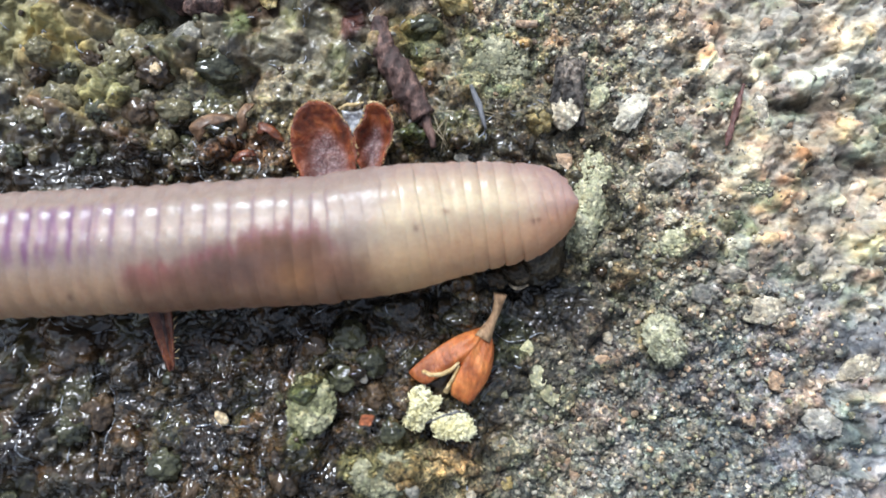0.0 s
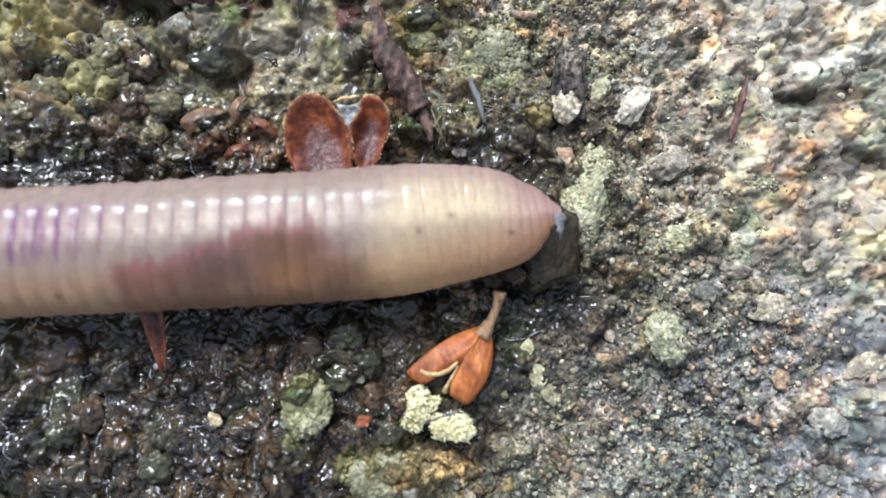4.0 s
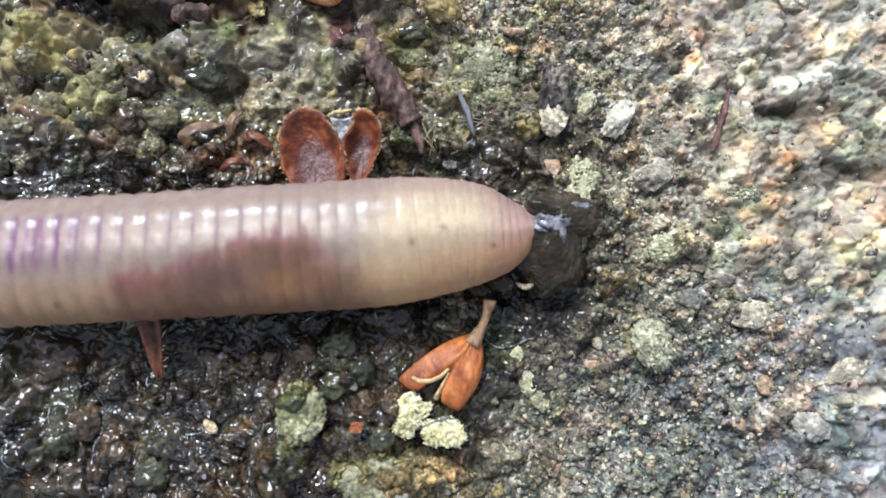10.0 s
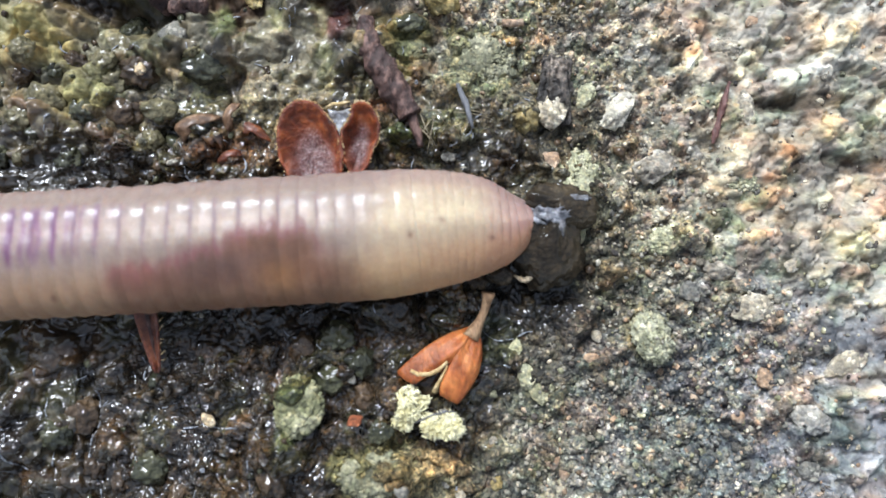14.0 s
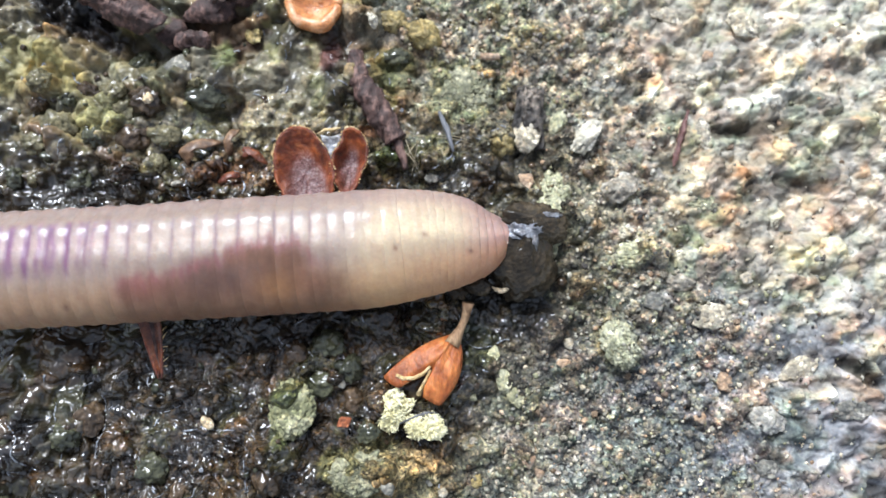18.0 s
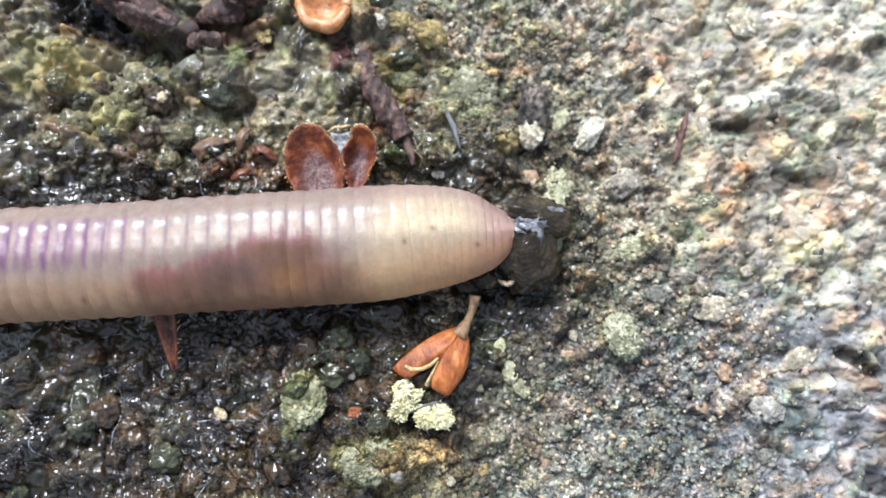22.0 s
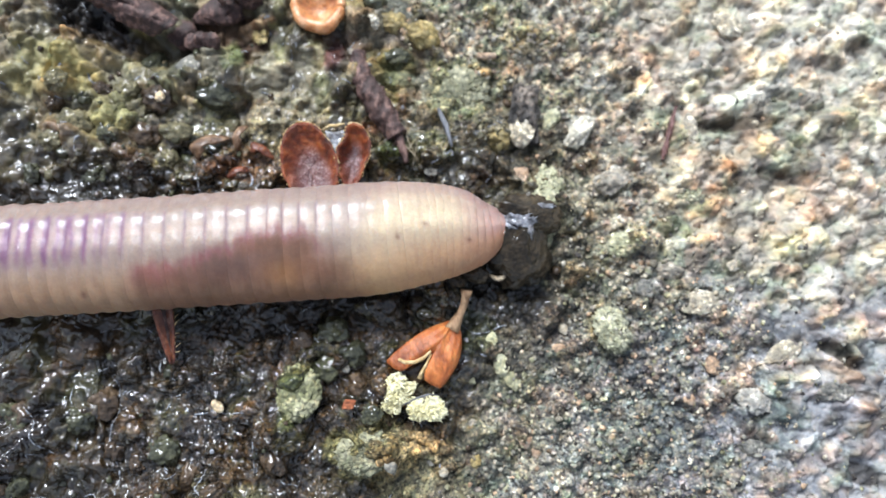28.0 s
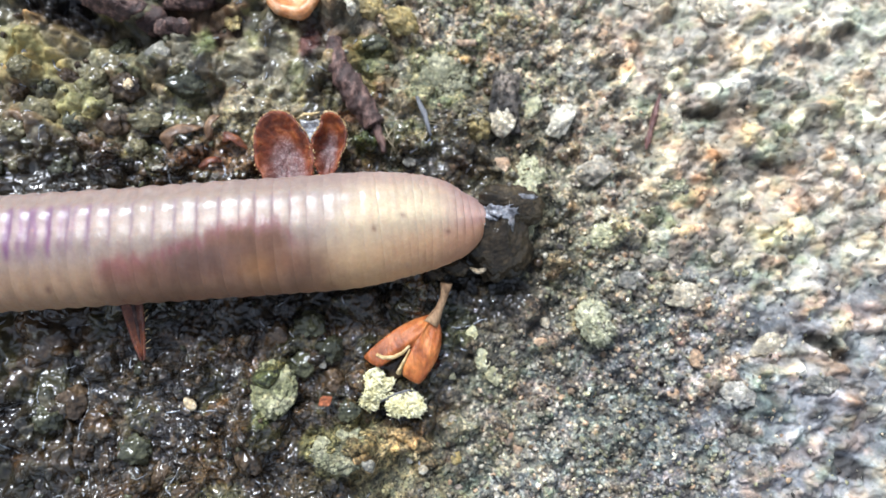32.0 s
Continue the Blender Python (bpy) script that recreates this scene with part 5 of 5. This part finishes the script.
# single stones that stand out
STONES = [
    ((-10.82, 6.57), 0.66, 0.60, 0.5, WETBROWN, "round black wet pebble on soil"),
    ((-11.55, 5.18), 0.80, 0.55, 0.5, WETBROWN, "round wet brown pebble on soil"),
    ((-9.97, 5.05), 0.75, 0.5, 0.5, OLIVECRUMB, "smooth olive-brown wet pebble"),
    ((-11.31, 8.50), 0.5, 0.5, 0.5, WETGREEN, "round olive wet pebble"),
    ((-9.58, 8.11), 0.75, 0.55, 0.5, GREYSTONE, "rough grey-brown pebble on crusted ground"),
    ((-6.66, 9.66), 0.35, 0.45, 0.4, YELLOWSTONE, "small orange-yellow pebble on crusted ground"),
    ((-8.44, 6.82), 0.9, 0.6, 0.45, WETGREEN, "mossy grey-green pebble on wet soil"),
    ((-14.34, 5.57), 0.8, 0.55, 0.5, OLIVECRUMB, "olive-brown wet pebble in soil"),
    ((-1.62, 9.87), 0.24, 0.36, 0.7, CHALKSTONE, "tiny white quartz pebble"),
    ((-2.59, 8.67), 0.17, 0.17, 0.25, PALE, "tiny tan pebble on crusted ground"),
    ((-0.79, 10.19), 0.60, 0.45, 0.5, YELLOWSTONE, "rounded yellow-brown pebble on crusted ground"),
    ((0.47, 9.61), 0.72, 0.62, 0.6, YELLOWSTONE, "rounded olive-yellow pebble on crusted ground"),
    ((-1.67, 10.99), 0.6, 0.5, 0.5, WETGREEN, "round olive wet pebble"),
    ((-0.67, 8.56), 0.55, 0.35, 0.4, WETGREEN, "mossy grey-green pebble on wet soil"),
    ((3.64, 4.79), 0.55, 0.48, 0.7, YELLOWSTONE, "small yellow-brown pebble on crusted ground"),
    ((6.16, 5.88), 0.35, 0.6, 0.4, LICHEN_PALE, "pale crusted pebble on crusted ground"),
    ((8.79, 3.07), 1.0, 0.65, 0.6, PALE, "chalky white stone with a green foot"),
    ((12.23, 5.21), 0.35, 0.75, 0.5, PALE, "pale wedge of stone beside the red twig"),
    ((12.74, 8.81), 0.30, 0.25, 0.3, ORANGESTONE, "small orange grain on crusted ground"),
    ((9.26, 9.08), 0.28, 0.28, 0.3, ORANGESTONE, "small orange grain on crusted ground"),
    ((9.38, 5.02), 0.30, 0.22, 0.3, ORANGESTONE, "small orange grain on crusted ground"),
    ((11.92, 7.81), 0.7, 0.5, 0.45, PALE, "pale tan stone on crusted ground"),
    ((11.30, 10.59), 0.7, 0.45, 0.4, PALE, "pale tan stone on crusted ground"),
    ((14.36, 10.19), 0.8, 0.5, 0.4, PALE, "pale tan stone on crusted ground"),
    ((12.66, -5.01), 0.35, 0.40, 0.4, ORANGESTONE, "small orange pebble on crusted ground"),
    ((11.49, -6.41), 0.28, 0.25, 0.3, ORANGESTONE, "small tan pebble on crusted ground"),
    ((11.07, -0.92), 0.65, 0.5, 0.5, PALE, "pale rounded stone on crusted ground"),
    ((9.68, -1.75), 0.4, 0.4, 0.4, GREYSTONE, "grey rounded pebble on crusted ground"),
    ((12.21, -2.38), 0.8, 0.5, 0.4, PALE, "pale rounded stone on crusted ground"),
    ((13.65, -0.82), 0.35, 0.3, 0.3, PALE, "tiny white grain on crusted ground"),
    ((14.01, -6.44), 0.75, 0.55, 0.45, CHALKSTONE, "chalky white stone on crusted ground"),
    ((15.73, -4.46), 0.85, 0.55, 0.5, PALE, "pale wedge-shaped stone on crusted ground"),
    ((14.12, -8.41), 0.8, 0.5, 0.4, GREYSTONE, "grey-tan stone on crusted ground"),
    ((17.66, -6.14), 0.9, 0.45, 0.4, GREYSTONE, "grey-tan stone on crusted ground"),
    ((3.21, -3.89), 0.24, 0.45, 0.35, LICHEN_PALE, "narrow pale greenish pebble"),
    ((3.62, -4.90), 0.30, 0.55, 0.35, LICHEN_PALE, "narrow pale greenish pebble"),
    ((4.20, -5.49), 0.50, 0.45, 0.12, LICHEN_GREEN, "pale crusted pebble on crusted ground"),
    ((2.39, -7.23), 0.20, 0.17, 0.25, PALE, "tiny white grain on crusted ground"),
    ((1.17, -9.17), 0.20, 0.22, 0.25, PALE, "tiny white grain on crusted ground"),
    ((0.66, -8.77), 0.18, 0.24, 0.25, GREYSTONE, "tiny grey grain on crusted ground"),
    ((4.60, -8.04), 0.26, 0.30, 0.3, ORANGESTONE, "small tan pebble on crusted ground"),
    ((5.06, -8.50), 0.24, 0.28, 0.3, ORANGESTONE, "small pinkish pebble on crusted ground"),
    ((2.52, -8.83), 0.22, 0.26, 0.25, YELLOWSTONE, "tiny yellow grain on crusted ground"),
    ((6.34, -3.47), 0.24, 0.24, 0.3, PALE, "tiny white grain on crusted ground"),
    ((6.07, -4.23), 0.28, 0.24, 0.3, ORANGESTONE, "small reddish pebble on crusted ground"),
    ((-2.56, -4.34), 0.58, 0.55, 0.6, WETGREEN, "round glossy wet crumb"),
    ((-3.32, -3.34), 0.62, 0.55, 0.55, WETGREEN, "round glossy wet crumb"),
    ((-2.37, -5.69), 0.48, 0.62, 0.55, WETBROWN, "round glossy dark crumb"),
    ((-3.67, -4.93), 0.60, 0.55, 0.5, WETGREEN, "round glossy wet crumb"),
    ((-1.71, -6.76), 0.42, 0.38, 0.35, WETGREEN, "round dull green crumb"),
    ((-4.62, -3.75), 0.45, 0.45, 0.45, WETBROWN, "round glossy dark crumb"),
    ((-2.84, -4.94), 0.16, 0.22, 0.3, GREYSTONE, "tiny grey grain on crusted ground"),
    ((-10.20, -8.16), 0.72, 0.55, 0.45, WETGREEN, "round glossy wet crumb"),
    ((4.72, 3.27), 0.35, 0.3, 0.3, ORANGESTONE, "small orange-brown pebble on crusted ground"),
    ((0.78, 3.41), 0.30, 0.28, 0.35, GREYSTONE, "small grey pebble against the worm"),
]
for k, ((sx, sy), rx, ry, rz, mat, label) in enumerate(STONES):
    rock(sx, sy, rx, ry, rz * min(rx, ry) * 1.5, (k * 37) % 50 - 25, mat, 50.0 + k, label, 0.58 if sx > 8 else 0.4, facets=0.2 if mat in (WETBROWN, WETGREEN, YELLOWSTONE) else 0.75)

for seed, count, (x0, y0), (x1, y1), mats in (
        (71, 16, (-17.91, 8.63), (-5.80, 3.15), ((OLIVECRUMB, "rounded olive-brown wet crumb in the soil"), (WETGREEN, "rounded olive pebble in the soil"), (OLIVECRUMB, "rounded olive-brown wet crumb in the soil"), (WETBROWN, "rounded wet brown pebble in the soil"))),
        (72, 13, (-17.03, -4.76), (-3.28, -9.95), ((WETBROWN, "lumpy wet brown crumb of soil"), (WETGREEN, "lumpy wet olive crumb of soil"), (WETBROWN, "lumpy wet brown crumb of soil")))):
    rp = random.Random(seed)
    for k in range(count):
        px, py, size, (mat, label) = rp.uniform(x0, x1), rp.uniform(y1, y0), rp.uniform(0.28, 0.68), mats[rp.randrange(len(mats))]
        if abs(py - along(AXIS, px)) < 2.9:
            continue
        rock(px, py, size, size * rp.uniform(0.65, 0.95), size * 0.75, rp.uniform(0, 180), mat, seed * 10.0 + k, label, 0.75, 0.1, group="rounded pebbles in the wet soil")

rock(7.38, 5.25, 1.15, 0.50, 0.45, 48, CHALKSTONE, 66.0, "long angular chalky white stone", 0.35, 0.9)
rock(-10.63, 6.50, 0.22, 0.22, 0.16, 0, SEED, 49.0, "tiny pale yellow grain on a black pebble", -3.2, 0.3)
cx, cy = -2.64, -6.35
bmc = bmesh.new()
bmesh.ops.create_cube(bmc, size=1.0)
for v in bmc.verts:
    v.co = Vector((v.co.x * 0.46 + 0.05 * v.co.y, v.co.y * 0.40 + 0.07 * v.co.x, v.co.z * 0.22))
bmesh.ops.bevel(bmc, geom=bmc.edges[:], offset=0.04, segments=2, affect="EDGES")
tagged(link("brick_chip", bmc, BRICK, None, "", at(cx, cy, ground_z(cx, cy) + 0.45, 4, 6, -12), False), "tiny square brick-red chip on a wet crumb", "chip")
cx, cy = -8.08, -6.39
tagged(link("seed", lump(0.20, 0.34, 0.20, 0.12, 77, 3), SEED, None, "", at(cx, cy, ground_z(cx, cy) + 0.15, 0, 0, 38)), "small oval cream seed on wet soil", "seed")

crust(5.55, 1.75, 1.25, 2.65, 2.4, LICHEN_PALE, 61.0, "pale yellow-green lichen flake at the worm's tail", -8, 420, 0.12, 0.16)
crust(2.07, 7.10, 1.65, 1.55, 0.9, LICHEN_GREEN, 62.0, "round grey-green lichen cushion on stone", 0, 140, 0.14)
crust(-4.70, -5.90, 1.05, 1.35, 0.48, MOSSY, 63.0, "yellow-green mossy cushion on wet soil", -12, 60, 0.09, 0.26)
crust(8.27, -3.47, 0.80, 1.15, 0.55, LICHEN_PALE, 64.0, "pale lichen-crusted stone with a pink patch", 25, 120, 0.12)
crust(8.32, -3.20, 0.38, 0.32, 0.62, LICHEN_PINK, 65.0, "pink crust on a pale lichen stone", 0, 40, 0.10)
crust(9.04, 0.20, 0.95, 0.6, 0.4, LICHEN_PALE, 67.0, "pale green-tinged lichen crust on stone", 20, 80, 0.13)
crust(11.99, 2.42, 0.75, 0.45, 0.35, LICHEN_PALE, 68.0, "yellowish lichen crust on stone", -15, 60, 0.13)
crust(-2.01, -8.28, 1.3, 0.9, 0.28, LICHEN_GREEN, 69.0, "flat grey-green lichen crust on stone", 10, 120, 0.12)


# ---- single loose grains, large enough to pick out ----
def loose_grains(count, seed):
    r = random.Random(seed)
    kinds = [(PALE, "small pale mineral grain on stone", True), (GREYSTONE, "small grey mineral grain on stone", True), (ORANGESTONE, "small tan mineral grain on stone", True),
             (LICHEN_PALE, "small lichen-crusted grain on stone", True), (WETBROWN, "small wet brown soil crumb", False), (WETGREEN, "small wet olive soil crumb", False)]
    shapes = {}
    for q, (mat, label, dry) in enumerate(kinds):
        for v in range(3):
            bm = lump(1.0, r.uniform(0.6, 1.0), r.uniform(0.5, 0.75), 0.6, 300.0 + 10 * q + v, 2, size=1.5, facets=0.9 if dry else 0.5)
            me = bpy.data.meshes.new("pebble")
            bm.to_mesh(me)
            bm.free()
            for p in me.polygons:
                p.use_smooth = True
            me.materials.append(mat)
            shapes[q, v] = me
    made = 0
    while made < count:
        x, y, q, v, s, turn = r.uniform(-17, 19), r.uniform(-10, 11), r.randrange(6), r.randrange(3), 0.11 + 0.12 * r.random() ** 2, r.uniform(0, 360)
        i, j = int(np.searchsorted(GX, x)), int(np.searchsorted(GY, y))
        chance = DRY[j, i] * (1 - 0.7 * WORN[j, i]) if kinds[q][2] else (1 - DRY[j, i]) ** 4
        if r.random() > chance or (abs(y - along(AXIS, min(x, 5.4))) < 2.4 and x < 6.2):
            continue
        ob = new("pebble", shapes[q, v])
        ob.matrix_basis = at(x, y, float(Z[j, i]) + (0.25 if kinds[q][2] else 0.0) * s, r.uniform(-20, 20), r.uniform(-20, 20), turn) @ Matrix.Scale(s * MM, 4)
        tagged(ob, kinds[q][1], "pebble", "loose grains on the ground")
        made += 1


loose_grains(130, 23)


# ---- loose grit: countless, so one object a kind ----
def grit(name, label, count, xs, ys, lo, hi, mats, where, seed, flat=0.75):
    r = np.random.RandomState(seed)
    ball = bmesh.new()
    bmesh.ops.create_icosphere(ball, subdivisions=1, radius=1.0)
    bv = np.array([v.co[:] for v in ball.verts])
    bf = np.array([[v.index for v in f.verts] for f in ball.faces])
    ball.free()
    vs, fs, ms = [], [], []
    for _ in range(count):
        x, y = r.uniform(*xs), r.uniform(*ys)
        keep, s, a, m = r.rand(), lo + (hi - lo) * r.rand() ** 2.5, r.uniform(0, 6.28), r.randint(len(mats))
        shape, jag = r.uniform(0.6, 1.35, 3), r.uniform(0.55, 1.35, len(bv))
        i, j = int(np.searchsorted(GX, x)), int(np.searchsorted(GY, y))
        if keep > where[j, i]:
            continue
        p = bv * jag[:, None] * shape * (s, s, s * flat)
        q = np.stack([p[:, 0] * math.cos(a) - p[:, 1] * math.sin(a) + x, p[:, 0] * math.sin(a) + p[:, 1] * math.cos(a) + y, p[:, 2] + Z[j, i] + 0.12 * s], -1)
        fs.append(bf + len(vs) * len(bv))
        vs.append(q)
        ms.append(np.full(len(bf), m))
    me = bpy.data.meshes.new(name)
    me.from_pydata((np.concatenate(vs) * MM).tolist(), [], np.concatenate(fs).tolist())
    for m in mats:
        me.materials.append(m)
    me.polygons.foreach_set("material_index", np.concatenate(ms).astype(np.int32))
    me.polygons.foreach_set("use_smooth", np.ones(len(me.polygons), dtype=bool))
    me.update()
    return tagged(new(name, me), label, "grit", kind="stuff")


grit("pale_grit", "dry pale and tan mineral grit on stone", 24000, (-3, 25), (-14, 15), 0.03, 0.14, (PALE, GREYSTONE, GREYSTONE, ORANGESTONE, GREYSTONE, LICHEN_GREEN, GREYSTONE, PALE, BLACKFLAKE, BLACKFLAKE), smooth(0.3, 0.95, DRY) * (1 - 0.93 * WORN) * smooth(0.75, 0.35, WET), 7, 0.6)
grit("wet_grit", "small dark wet soil crumbs", 700, (-21, 9), (-14, 15), 0.05, 0.26, (WETBROWN, WETGREEN, WETBROWN, GREYSTONE), (1 - DRY) * (1 - 0.8 * WORN), 8)


def slime_threads(count, seed):
    """Winding pale threads added to stand for glints round the wet crumbs."""
    r = np.random.RandomState(seed)

    def field(px, py):
        return fbm(px + 13.0 + 0.5 * fbm(px, py, 1.5, 2), py - 13.0, 1.7, 2, 0.4)

    x, y = r.uniform(-19, 6, count), r.uniform(-11, 11, count)
    h, paths = 0.03, []
    turn = np.where(r.rand(count) < 0.5, 1.0, -1.0)
    for step in range(26):
        f = field(x, y)
        gx, gy = (field(x + h, y) - f) / h, (field(x, y + h) - f) / h
        size = np.hypot(gx, gy) + 1e-3
        if step < 8:  # settle on the line first
            move = np.clip(-f / size, -0.12, 0.12)
            x, y = x + move * gx / size, y + move * gy / size
            continue
        paths.append(np.stack([x, y], -1))
        fix = np.clip(-0.5 * f / size, -0.03, 0.03)
        x, y = x - turn * gy / size * 0.055 + fix * gx / size, y + turn * gx / size * 0.055 + fix * gy / size
    paths = np.stack(paths, 1)
    bm = bmesh.new()
    for path in paths:
        i, j = int(np.searchsorted(GX, path[0, 0])), int(np.searchsorted(GY, path[0, 1]))
        n = r.randint(4, 9)
        thick = 0.016 + 0.034 * r.rand() ** 2
        patch = value_noise(path[0, 0] / 2.6 + 3.0, path[0, 1] / 2.6 + 9.0)
        if r.rand() > 1.6 * (WET[j, i] - 0.35) * smooth(0.25, 0.6, patch) or np.abs(path[:, 1] - [along(AXIS, v) for v in path[:, 0]]).min() < 2.2:
            continue
        pts = [(px, py, ground_z(px, py) + 0.03) for px, py in path[:n]]
        wave = r.uniform(0.5, 1.3, n)
        tube(pts, [thick * w * math.sin(math.pi * (k + 0.6) / (n + 0.2)) ** 0.6 for k, w in enumerate(wave)], 6, bm)
    return tagged(link("slime_threads", bm, GEL, None), "pale bent threads standing for glints on wet soil", "slime", kind="stuff")


slime_threads(1500, 17)


# ---- what moves: the tail draws in while the cast comes out ----
def motions():
    pull = [(0.0, 1.0), (0.3, 0.72), (0.6, 0.52), (0.9, 0.38), (1.3, 0.34), (2.0, 0.33), (3.5, 0.30), (4.3, 0.16), (5.4, 0.02), (6.0, 0.0), (32.0, 0.0)]
    for seg, x in RINGS:
        if abs(along(REACH, x)) > 0.004:
            walk(seg, [(t, axis_pose(x, r)) for t, r in pull])
    grow = [(0.0, 0.0), (0.4, 0.5), (0.9, 0.8), (2.0, 0.95), (3.5, 1.0), (4.3, 1.4), (5.4, 1.98), (6.0, 2.0), (32.0, 2.0)]
    for ob, start, before, now, lean in CAST_PARTS:
        rows = []
        for t, u in grow:
            a, b, f = (start, before, u) if u <= 1 else (before, now, u - 1)
            rows.append((t, at(*(p + (q - p) * f for p, q in zip(a, b)), 0, 0, lean - 14 * (1 - u / 2))))
        walk(ob, rows)


motions()
